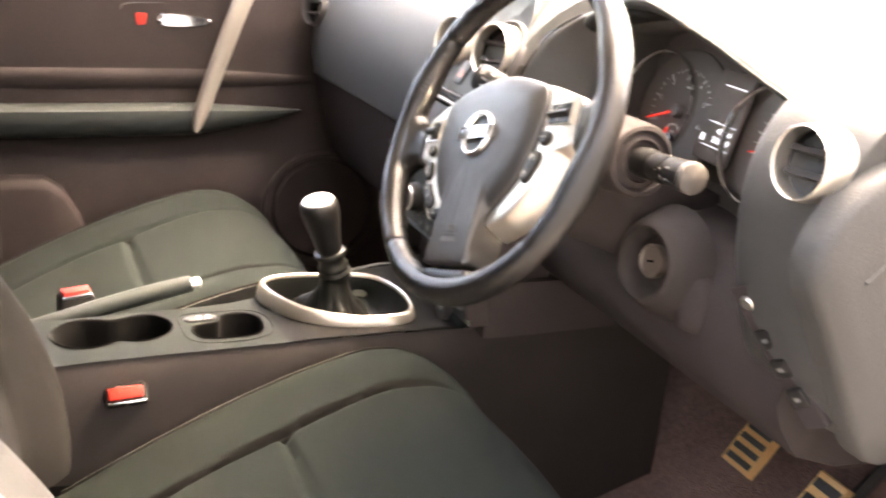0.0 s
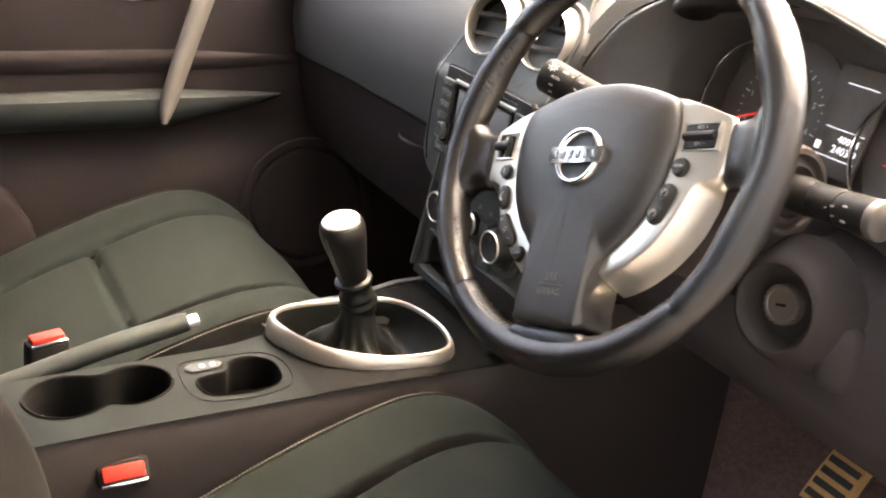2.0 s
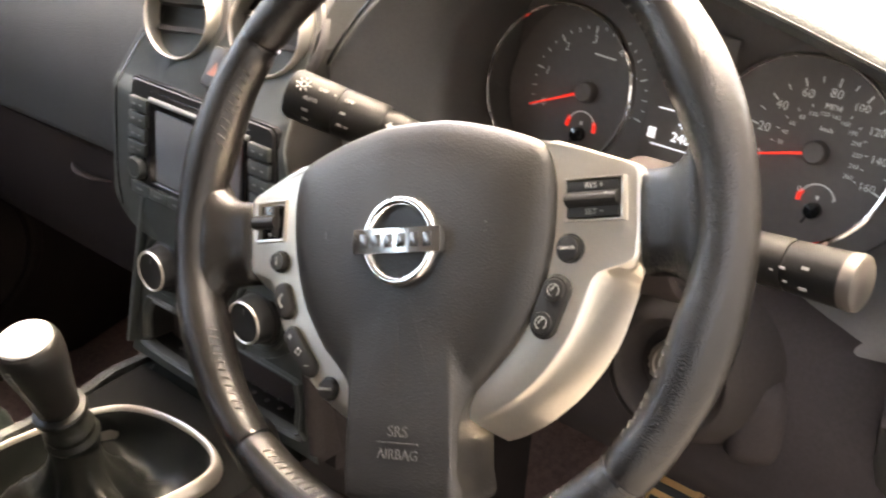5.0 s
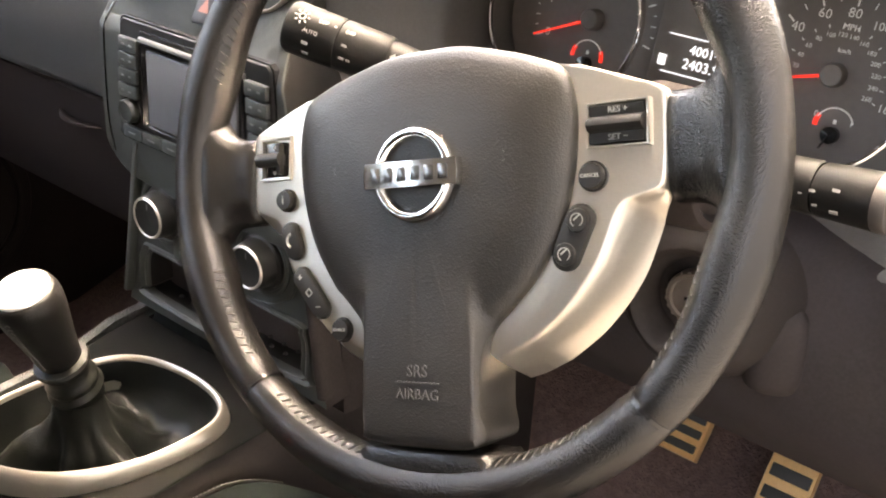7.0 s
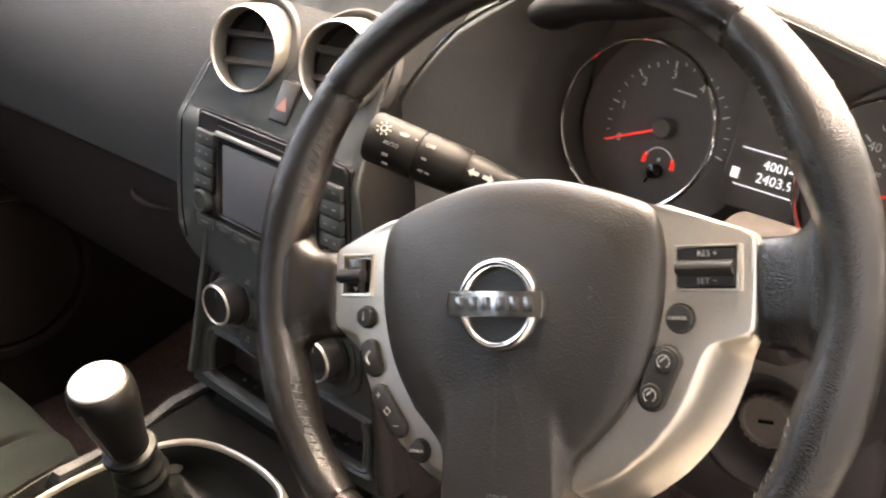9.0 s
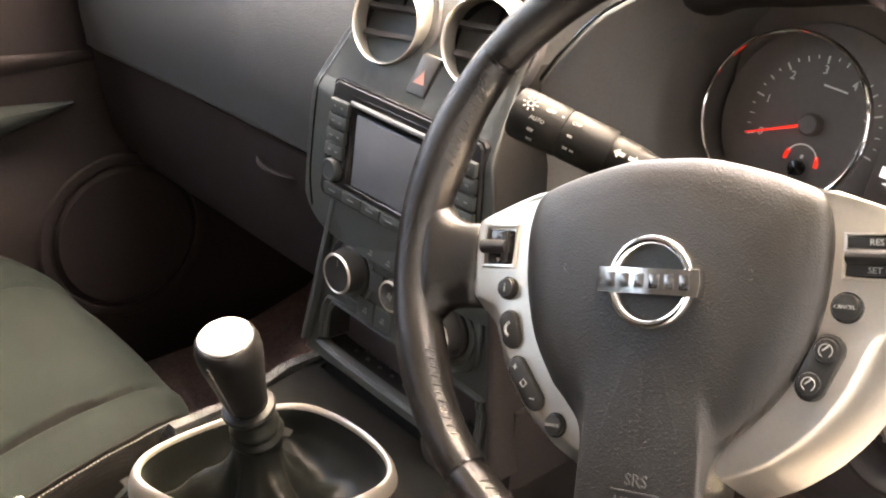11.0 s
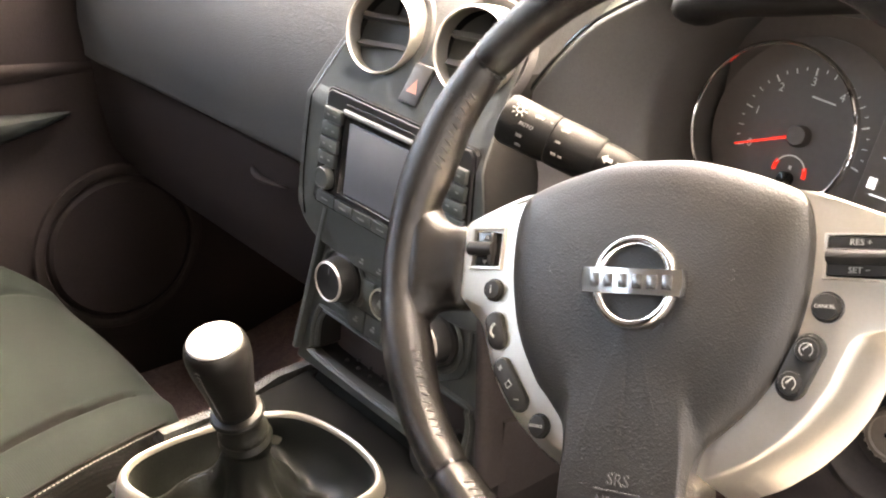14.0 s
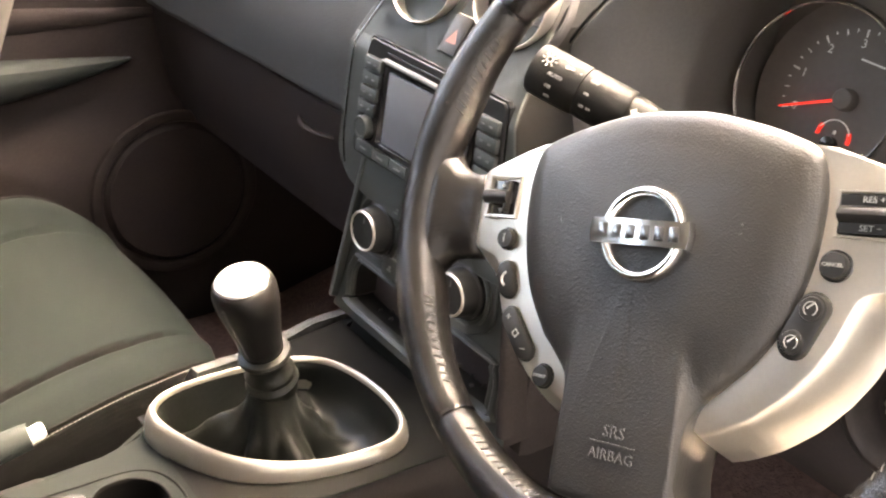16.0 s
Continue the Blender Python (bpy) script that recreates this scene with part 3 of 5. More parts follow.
# climate panel: a straight-sided trapezoid between two raised edge strips
CP = CX + 0.003
_cp = [(-0.105, 0.052), (0.105, 0.052), (0.136, -0.119), (-0.136, -0.119)]
_pk = [(-0.109, 0.012), (-0.102, 0.0225), (-0.088, 0.0265), (0.090, 0.0265), (0.104, 0.0225), (0.110, 0.010), (0.109, -0.014), (0.098, -0.0275), (-0.096, -0.0275), (-0.109, -0.016)]
TRAY = (0.001, 0.412)
_pm = sm(CP, 0.487, -0.005)
bm = bmesh.new()
def closed_edges(pts):
    vs = [bm.verts.new(_pm @ Vector((x, y, 0))) for x, y in pts]
    return [bm.edges.new((a, b)) for a, b in zip(vs, vs[1:] + vs[:1])]


_hole = smooth_loop([(x + TRAY[0], y + TRAY[1] - 0.487, 0) for x, y in _pk], 72)
bmesh.ops.triangle_fill(bm, edges=closed_edges(_cp) + closed_edges([(p.x, p.y) for p in _hole]), use_beauty=True, use_dissolve=False)
part("climate_panel", bm, TRIMGREY, dash, "grey climate control panel")
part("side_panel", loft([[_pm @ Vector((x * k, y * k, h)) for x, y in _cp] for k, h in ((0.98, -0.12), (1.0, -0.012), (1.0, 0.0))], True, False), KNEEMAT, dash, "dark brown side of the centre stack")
for sgn in (-1, 1):
    _es = []
    for f in (0.0, 0.25, 0.5, 0.75, 0.93):
        z = 0.545 - 0.177 * f
        x = CP + sgn * (0.104 + 0.033 * f)
        _es.append([sm(x + sgn * dx, z, d).translation for dx, d in ((-0.005, -0.008), (-0.0045, 0.0), (-0.003, 0.0022), (0.001, 0.0024), (0.0045, 0.0), (0.006, -0.010), (-0.005, -0.014))])
    # Right strip takes a darker plastic to mute the light that falls on it.
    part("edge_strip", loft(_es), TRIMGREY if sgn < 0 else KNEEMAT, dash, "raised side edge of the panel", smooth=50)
_rc = [(-0.096, 0.022), (-0.082, 0.036), (0.0, 0.038), (0.082, 0.036), (0.096, 0.022), (0.098, -0.018), (0.084, -0.034), (0.05, -0.046), (-0.05, -0.046), (-0.084, -0.034), (-0.098, -0.018)]
_cl = part("control_plate", plate(_rc, [(1.0, -0.006), (1.0, -0.0035), (0.985, -0.0022), (0.97, -0.0028), (0.5, -0.0028)], sm(CP, 0.488), 72), TRIMGREY, dash, "dark control plate with knobs and keys", smooth=30)
for sgn in (-1, 1):
    c = sm(CP + (-0.071 if sgn < 0 else 0.060), 0.485, -0.003)
    part("knob_base", lathe([(0.0325, -0.001), (0.0325, 0.0022), (0.0300, 0.0032), (0.0275, 0.0022), (0.0265, -0.001)], c, 44), TRIMGREY, _cl, "round grey flange")
    bm = lathe([(0.0252, -0.001), (0.0248, 0.0035), (0.0222, 0.005), (0.0202, 0.0190), (0.0186, 0.0206), (0.0166, 0.0200), (0, 0.0192)], c, 44)
    kb = part("climate_knob", bm, BUTTON, _cl, "round black climate knob")
    part("knob_ring", lathe([(0.0172, 0.0196), (0.0174, 0.0208), (0.0182, 0.0214), (0.0193, 0.0208), (0.0202, 0.0180)], c, 44), SILVER, kb, "thin silver ring round the knob")
    part("pointer", rbox((0, 0.011, 0.0198), (0.0011, 0.006, 0.0008), 0, c), KEYGREY, kb)
_ck = part("climate_button", lathe([(0.0155, 0.0), (0.0155, 0.007), (0.0135, 0.0085), (0.0, 0.009)], sm(CP - 0.008, 0.487, -0.003), 32), BUTTON, _cl, "round black centre button")
part("button_ring", lathe([(0.0128, 0.0078), (0.0130, 0.0098), (0.0142, 0.0098), (0.0150, 0.0075)], sm(CP - 0.008, 0.487, -0.003), 32), SILVER, _ck, "thin silver ring")
for k in range(2):
    part("fan_icon", rbox((0, 0, 0), (0.0075, 0.0026, 0.0008), 0.0, sm(CP - 0.008, 0.487, 0.0062) @ Matrix.Rotation(0.4 + 1.57 * k, 4, "Z")), KEYGREY, _ck)
for i in range(4):
    for z, h in ((0.514, 0.019), (0.4545, 0.022)):
        x = CP - 0.0455 + i * 0.025
        b = part("button", rbox((0, 0, 0), (0.0238, h, 0.004), 0.0012, sm(x, z, -0.0015)), TRIMGREY, _cl)
        part("icon_bar", rbox((0, 0, 0), (0.006, 0.0022, 0.0006), 0, sm(x, z - 0.002, 0.0008)), KEYGREY, b)
        part("icon_bar", rbox((0, 0, 0), (0.0035, 0.0022, 0.0006), 0, sm(x + 0.0012, z + 0.0015, 0.0008)), KEYGREY, b)
for sgn in (-1, 1):
    part("button", rbox((0, 0, 0), (0.019, 0.020, 0.004), 0.0012, sm(CP - 0.008 + sgn * 0.0265, 0.488, -0.0015)), TRIMGREY, _cl)
# open tray in the stack
_tm = sm(CP + TRAY[0], TRAY[1], -0.005)
_ti = smooth_loop([(x, y, 0) for x, y in _pk], 72)
part("tray_mouth", loft([[_tm @ Vector((p.x * k, p.y * k2, h)) for p in _ti] for k, k2, h in ((1.0, 1.0, -0.003), (1.05, 1.14, -0.0004), (1.045, 1.13, 0.0030), (1.03, 1.10, 0.0042), (1.012, 1.05, 0.0030), (0.995, 1.0, 0.0006), (0.985, 0.98, 0.0024), (0.970, 0.95, 0.0030), (0.950, 0.92, 0.0012), (0.94, 0.90, -0.006))], True, False), TRIMGREY, dash, "grey double lip of the open tray", smooth=30)
part("tray_inside", loft([[_tm @ Vector((p.x * k, p.y * k2 + dy, h)) for p in _ti] for k, k2, dy, h in ((0.94, 0.94, 0, -0.001), (0.93, 0.92, 0, -0.006), (0.91, 0.86, 0.001, -0.045), (0.5, 0.5, 0.001, -0.046), (0.05, 0.05, 0.001, -0.046))], True, False), VENTDARK, dash, "dark ribbed inside of the tray", smooth=40)
for j in range(3):
    for k in range(9):
        part("rubber_stud", lathe([(0.0022, 0), (0.0018, 0.0016), (0, 0.0018)], facing(_tm @ Vector((-0.072 + k * 0.018 + 0.006 * (j % 2), -0.0215, -0.012 - j * 0.010)), (0, -0.1, 1), up=(0, 1, 0)), 8), BUTTON, dash)
_so = sm(CX + 0.078, 0.372, 0.002)
_12 = part("power_socket", lathe([(0.019, 0), (0.019, 0.006), (0.016, 0.009), (0, 0.009)], _so, 28), BUTTON, dash, "round 12 volt socket cap")
part("lettering", text_bm("12V", 0.010, _so @ at(0, 0, 0.0094), depth=0.0003), INK, _12)

# cluster surround, hood and knee panel
def polar(points, c, n):
    """The loop's points at n even angles round c, in x and z, with y carried along."""
    d = [(math.atan2(p[2] - c[1], p[0] - c[0]), p) for p in smooth_loop(points, 240)]
    out = []
    for i in range(n):
        a = -math.pi + 2 * math.pi * (i + 0.5) / n
        out.append(min(d, key=lambda q: abs(math.atan2(math.sin(q[0] - a), math.cos(q[0] - a))))[1])
    return out


LIP = [(0.098, 0.187, 0.605), (0.106, 0.193, 0.66), (0.125, 0.199, 0.705), (0.156, 0.206, 0.750), (0.178, 0.216, 0.771), (0.200, 0.230, 0.788), (0.224, 0.242, 0.800), (0.262, 0.214, 0.813), (0.31, 0.197, 0.823), (0.37, 0.192, 0.832), (0.46, 0.196, 0.814), (0.54, 0.20, 0.792), (0.61, 0.20, 0.772), (0.642, 0.205, 0.735), (0.645, 0.215, 0.67), (0.60, 0.225, 0.615), (0.50, 0.23, 0.600), (0.37, 0.225, 0.600), (0.22, 0.205, 0.598)]
INN = [(0.208, 0.246, 0.655), (0.197, 0.252, 0.70), (0.200, 0.262, 0.735), (0.214, 0.272, 0.762), (0.238, 0.277, 0.780), (0.33, 0.278, 0.797), (0.43, 0.280, 0.797), (0.51, 0.280, 0.787), (0.555, 0.285, 0.75), (0.562, 0.290, 0.70), (0.55, 0.300, 0.65), (0.50, 0.305, 0.62), (0.38, 0.305, 0.615), (0.26, 0.285, 0.622)]
_c = (0.375, 0.70)
_lo, _in = polar(LIP, _c, 128), polar(INN, _c, 128)
_rows = []
for f in (-0.02, -0.005, 0.0, 0.04, 0.09, 0.15, 0.22, 0.3, 0.4, 0.5, 0.6, 0.7, 0.8, 0.9, 0.96, 1.0):
    row = []
    for a, b in zip(_lo, _in):
        p = a.lerp(b, f)
        left = min(1.0, max(0.0, (0.30 - a.x) / 0.08))
        g = f * left + (1 - left) * max(0.0, f) ** 1.5 + (1 if f < 0 else 0) * f * -6
        p.y = a.y + (b.y - a.y) * g
        p += Vector((0.12, -0.72, 0.68)) * (0.0150 * left * math.sin(math.pi * min(1.0, max(0.0, f)) ** 0.85))
        row.append(p)
    _rows.append(row)
for s, y in ((0.990, 0.006), (0.982, 0.016), (0.976, 0.034), (0.972, 0.060), (0.97, 0.100)):
    _rows.append([Vector((_c[0] + (p.x - _c[0]) * s, min(p.y + y, 0.350), _c[1] + (p.z - _c[1]) * s)) for p in _in])
part("cluster_surround", loft(_rows, True, False), SURROUND, dash, "grey-brown curved surround of the instruments", smooth=70)
part("pad_seam", tube(smooth_line([(0.096, 0.1860, 0.600), (0.104, 0.1918, 0.66), (0.123, 0.1975, 0.706), (0.154, 0.2042, 0.752), (0.176, 0.2140, 0.774), (0.198, 0.2280, 0.791)], 24), 0.0016, 6), GLOSS, dash, "dark seam beside the surround")
_hood = []
_top = [p for p in smooth_loop(LIP, 200) if p.z > 0.66 and not (p.x > 0.62 and p.z < 0.72)]
_top = sorted(_top, key=lambda p: p.x)
for p in _top[::2]:
    _hood.append([Vector((p.x, p.y + 0.016, p.z - 0.012)), Vector((p.x, p.y + 0.001, p.z - 0.002)), Vector((p.x, p.y + 0.003, p.z + 0.003)), Vector((p.x, p.y + 0.016, p.z + 0.010)), Vector((p.x, p.y + 0.05, p.z + 0.016 + 0.25 * max(0.0, 0.78 - p.z))), Vector((p.x, 0.36, max(0.822, p.z))), Vector((p.x, 0.50, 0.825)), Vector((p.x, 0.84, 0.748)), Vector((p.x, 0.84, 0.70)), Vector((p.x, 0.40, 0.78 if p.z > 0.78 else 0.66))])
part("hood", loft(_hood), WHITEPAD, dash, "grained instrument hood, bright under the windscreen", smooth=60)
# Lip is coloured dark all round in place of the hood's underside shade.
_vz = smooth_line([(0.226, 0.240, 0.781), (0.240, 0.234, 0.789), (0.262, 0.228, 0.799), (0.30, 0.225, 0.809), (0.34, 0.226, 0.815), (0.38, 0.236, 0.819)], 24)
part("visor_lip", tube(_vz, [0.003 + 0.010 * math.sin(min(1.0, i / 3) * 1.57) * min(1.0, (23.5 - i) / 9) for i in range(24)], 14, squash=(1.9, 1.0)), VISORMAT, dash, "rolled lip under the hood, coloured dark for its shaded underside", smooth=70)
KNEE = [(0.33, 0.615), (0.235, 0.612), (0.222, 0.60), (0.205, 0.56), (0.200, 0.50), (0.212, 0.475), (0.240, 0.440), (0.30, 0.418), (0.45, 0.40), (0.45, 0.60)]
_rows = [[Vector((float(x), y, z)) for y, z in KNEE] for x in np.linspace(0.15, 0.66, 14)]
part("knee_panel", loft(_rows), KNEEMAT, dash, "black lower panel under the steering column", smooth=50)
_rows = []
for x, s in ((0.595, 0.0), (0.60, 0.008), (0.61, 0.012), (0.65, 0.016), (0.69, 0.016), (0.712, 0.012)):
    _rows.append([Vector((x, y - s, z)) for y, z in [tuple(q)[:2] for q in smooth_line([(0.84, 0.74, 0), (0.50, 0.80, 0), (0.30, 0.805, 0), (0.215, 0.792, 0), (0.178, 0.755, 0), (0.166, 0.70, 0), (0.176, 0.63, 0), (0.196, 0.57, 0), (0.226, 0.515, 0), (0.262, 0.485, 0), (0.32, 0.475, 0), (0.50, 0.47, 0)], 30)]] + [Vector((x, 0.84, 0.60))])
part("end_section", loft(_rows), SOFT, dash, "rounded end of the dashboard by the door", smooth=50)
vent((0.678, 0.146, 0.748), (-0.04, -1, 0.10), 0.0325, dash)
# end cap that faces the door
_ec = [(0.128, 0.700), (0.152, 0.735), (0.19, 0.757), (0.28, 0.772), (0.42, 0.775), (0.46, 0.66), (0.44, 0.52), (0.36, 0.478), (0.285, 0.470), (0.250, 0.474), (0.222, 0.505), (0.180, 0.575), (0.145, 0.630), (0.124, 0.668)]
_em = axes((0.705, 0, 0), (0, 1, 0), (0, 0, 1), (1, 0, 0))
_cap = part("end_panel", plate(_ec, [(1.0, 0.0), (1.0, 0.020), (0.985, 0.027), (0.95, 0.031), (0.80, 0.034), (0.5, 0.035)], _em, 80), SOFT, dash, "grey rounded end panel of the dashboard", smooth=60)
part("panel_line", tube([_em @ Vector((y, z, 0.0345)) for y, z in ((0.175, 0.665), (0.23, 0.705), (0.32, 0.722))], 0.002, 6), SOFT, _cap)
# switch strip under the vent
def strip(f, d=0.0):
    p = Vector((0.618, 0.176, 0.602)).lerp(Vector((0.694, 0.212, 0.510)), f)
    return facing(p + Vector((0, -0.004 - d, 0)), (0.25, -1, -0.45), up=(-0.55, 0, 0.8))


_st = part("switch_strip", loft([[strip(f) @ Vector((x, 0, z)) for x, z in ((-0.016, -0.02), (-0.016, 0.0), (-0.0135, 0.002), (0.0135, 0.002), (0.016, 0.0), (0.016, -0.02))] for f in (-0.08, 0.2, 0.5, 0.8, 1.08)]), KNEEMAT, dash, "black strip of small switches", smooth=30)
for k, f in enumerate((0.36, 0.60, 0.84)):
    b = part("switch", rbox((0, 0, 0), (0.022, 0.020, 0.008), 0.003, strip(f, 0.002)), BUTTON, _st)
    part("icon_bar", rbox((0, 0, 0), (0.007, 0.004, 0.0006), 0, strip(f, 0.002) @ at(0, 0, 0.0043)), KEYGREY, b)
part("round_switch", lathe([(0.0075, -0.004), (0.0075, 0.003), (0.006, 0.005), (0, 0.0054)], strip(0.06), 24), SILVER, _st, "small silver round switch")

# ---- instrument cluster ----
CLN = Vector((0, -math.cos(radians(14)), math.sin(radians(14))))
cluster = thing("instrument_cluster", (0.375, 0.335, 0.70), "black instrument cluster with two chrome-ringed dials", "instruments")
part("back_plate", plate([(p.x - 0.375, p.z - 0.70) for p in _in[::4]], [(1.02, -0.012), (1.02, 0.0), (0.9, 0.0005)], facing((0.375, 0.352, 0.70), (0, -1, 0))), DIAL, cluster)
def polar_at(m, r, a, h=0.0):
    return m @ at(r * math.cos(radians(a)), r * math.sin(radians(a)), h)


def dial(c, ringc, a0, step, labels, big, sub_label):
    m = facing(c, CLN)
    mr = facing(ringc, CLN)
    d = part("dial", lathe([(0, 0), (0.060, 0), (0.0775, -0.0005), (0.078, -0.004)], m, 56), DIAL, cluster, "black dial, lightened for glare, with white figures and a red needle")
    part("dial_ring", ring(0.0660, 0.0018, mr, 72, 8), CHROME, d, "thin chrome ring")
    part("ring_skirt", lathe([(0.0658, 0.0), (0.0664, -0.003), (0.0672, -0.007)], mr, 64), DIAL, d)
    for i, s in enumerate(labels):
        a = a0 + step * i
        q = polar_at(m, big, a, 0.0012)
        part("figure", text_bm(s, 0.0095 if len(s) < 3 else 0.008, q), GLOWDIM, d)
        for k in range(4 if step < -30 else 2):
            aa = a + step * (0.25 if step < -30 else 0.5) * k
            if i == len(labels) - 1 and k:
                continue
            L = 0.0060 if k == 0 else 0.0042 if k == 2 or step > -30 else 0.0024
            q = polar_at(m, 0.0535 - L / 2, aa, 0.001) @ Matrix.Rotation(radians(aa), 4, "Z")
            part("tick", rbox((0, 0, 0), (L, 0.0011 if k == 0 else 0.0007, 0.0006), 0, q), GLOWDIM, d)
    q = m @ Matrix.Rotation(radians(a0), 4, "Z")
    part("needle", loft([[q @ Vector(v) for v in ((0.008, -0.0011, 0.007), (0.008, 0.0011, 0.007), (0.008, 0.0011, 0.009), (0.008, -0.0011, 0.009))], [q @ Vector(v) for v in ((0.052, -0.0006, 0.007), (0.052, 0.0006, 0.007), (0.052, 0.0006, 0.0085), (0.052, -0.0006, 0.0085))]]), NEEDLE, d, "lit red needle")
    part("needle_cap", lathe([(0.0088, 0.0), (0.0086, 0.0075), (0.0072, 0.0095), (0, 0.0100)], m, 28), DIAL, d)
    sx, sy = (0.010, -0.034) if sub_label else (0.001, -0.029)
    part("sub_arc", ring(0.0130, 0.0006, m @ at(sx, sy, 0.001), 20, 6, 20, 160), GLOWDIM, d)
    part("red_zone", ring(0.0130, 0.0018, m @ at(sx, sy, 0.001), 6, 6, 150, 188, flat=0.3), NEEDLE, d)
    part("sub_cap", lathe([(0.0060, 0.0), (0.0060, 0.006), (0, 0.007)], m @ at(sx, sy - 0.006, 0), 20), GLOSS, d)
    part("sub_needle", tube([m @ Vector((sx, sy - 0.006, 0.0075)), m @ Vector((sx - 0.004, sy - 0.016, 0.0075))], 0.0009, 6), GLOSS, d)
    part("icon_bar", rbox((0, 0, 0), (0.0022, 0.0030, 0.0005), 0, m @ at(sx, sy + 0.0035, 0.001)), GLOWDIM, d)
    return d, m


tach, TM = dial((0.2875, 0.330, 0.6895), (0.276, 0.298, 0.6975), 204, -36, ["0", "1", "2", "3", "4", "5", "6"], 0.0425, False)
part("red_zone", ring(0.0130, 0.0018, TM @ at(0.001, -0.029, 0.001), 6, 6, -8, 30, flat=0.3), NEEDLE, tach)
part("icon_bar", rbox((0, 0, 0), (0.020, 0.0014, 0.0005), 0, TM @ at(0.008, 0.031, 0.001) @ Matrix.Rotation(-0.06, 4, "Z")), GLOWDIM, tach)
speedo, SM_ = dial((0.479, 0.330, 0.692), (0.474, 0.298, 0.700), 196, -27, ["0", "20", "40", "60", "80", "100", "120", "140", "160"], 0.0425, True)
lettering("MPH", 0.006, SM_ @ at(0.002, 0.033, 0.001), GLOWDIM, speedo, local=False)
lettering("km/h", 0.0045, SM_ @ at(0.002, 0.017, 0.001), GLOWDIM, speedo, local=False)
for i in range(14):
    if i:
        part("small_figure", text_bm(str(i * 20), 0.0046, polar_at(SM_, 0.0275, 196 - 16.8 * i, 0.001)), GLOWDIM, speedo)
    part("small_tick", rbox((0, 0, 0), (0.0025, 0.0006, 0.0005), 0, polar_at(SM_, 0.0335, 196 - 16.8 * i, 0.001) @ Matrix.Rotation(radians(196 - 16.8 * i), 4, "Z")), GLOWDIM, speedo)
lettering("0", 0.006, SM_ @ at(-0.004, -0.028, 0.001), GLOWDIM, speedo, local=False)
lettering("1", 0.006, SM_ @ at(0.021, -0.029, 0.001), GLOWDIM, speedo, local=False)
_dm = facing((0.378, 0.318, 0.70), CLN)
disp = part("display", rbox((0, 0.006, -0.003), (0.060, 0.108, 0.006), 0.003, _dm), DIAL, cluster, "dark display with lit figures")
lettering("40014", 0.0098, _dm @ at(0.012, -0.011, 0.001), GLOW, disp, local=False)
lettering("2403.9", 0.0106, _dm @ at(0.011, -0.0215, 0.001), GLOW, disp, local=False)
for y, w in ((-0.002, 0.046), (-0.030, 0.046), (0.042, 0.036)):
    part("line", rbox((0, 0, 0), (w, 0.0008, 0.0005), 0, _dm @ at(0.004, y, 0.001)), GLOW, disp)
part("icon_bar", rbox((0, 0, 0), (0.006, 0.008, 0.0005), 0, _dm @ at(-0.020, -0.022, 0.001)), GLOW, disp)

# ---- steering column ----
RAKE = radians(24)
WN = Vector((0, -math.cos(RAKE), math.sin(RAKE)))
WU = Vector((0, math.sin(RAKE), math.cos(RAKE)))
WC = Vector((0.3660, 0.0160, 0.6980))
TURN_W = 21.0
COL = axes(WC, Vector((1, 0, 0)), WU, WN)
column = thing("steering_column", COL @ at(0, 0, -0.30), "black plastic steering column shroud with two stalks", "steering column")
def col_row(d, w, h, dy):
    return [COL @ Vector((w * sx * k, dy + h * sy * q, d)) for sx, sy, k, q in ((-1, -1, 0.7, 1), (0, -1, 1, 1.04), (1, -1, 0.7, 1), (1, -1, 1, 0.6), (1, 0, 1.04, 1), (1, 1, 1, 0.6), (1, 1, 0.7, 1), (0, 1, 1, 1.04), (-1, 1, 0.7, 1), (-1, 1, 1, 0.6), (-1, 0, 1.04, 1), (-1, -1, 1, 0.6))]


part("shroud", loft([col_row(-0.055, 0.050, 0.045, -0.012), col_row(-0.062, 0.058, 0.053, -0.014), col_row(-0.13, 0.060, 0.056, -0.008), col_row(-0.20, 0.060, 0.056, -0.006), col_row(-0.30, 0.060, 0.056, -0.006)]), KNEEMAT, column, smooth=50)
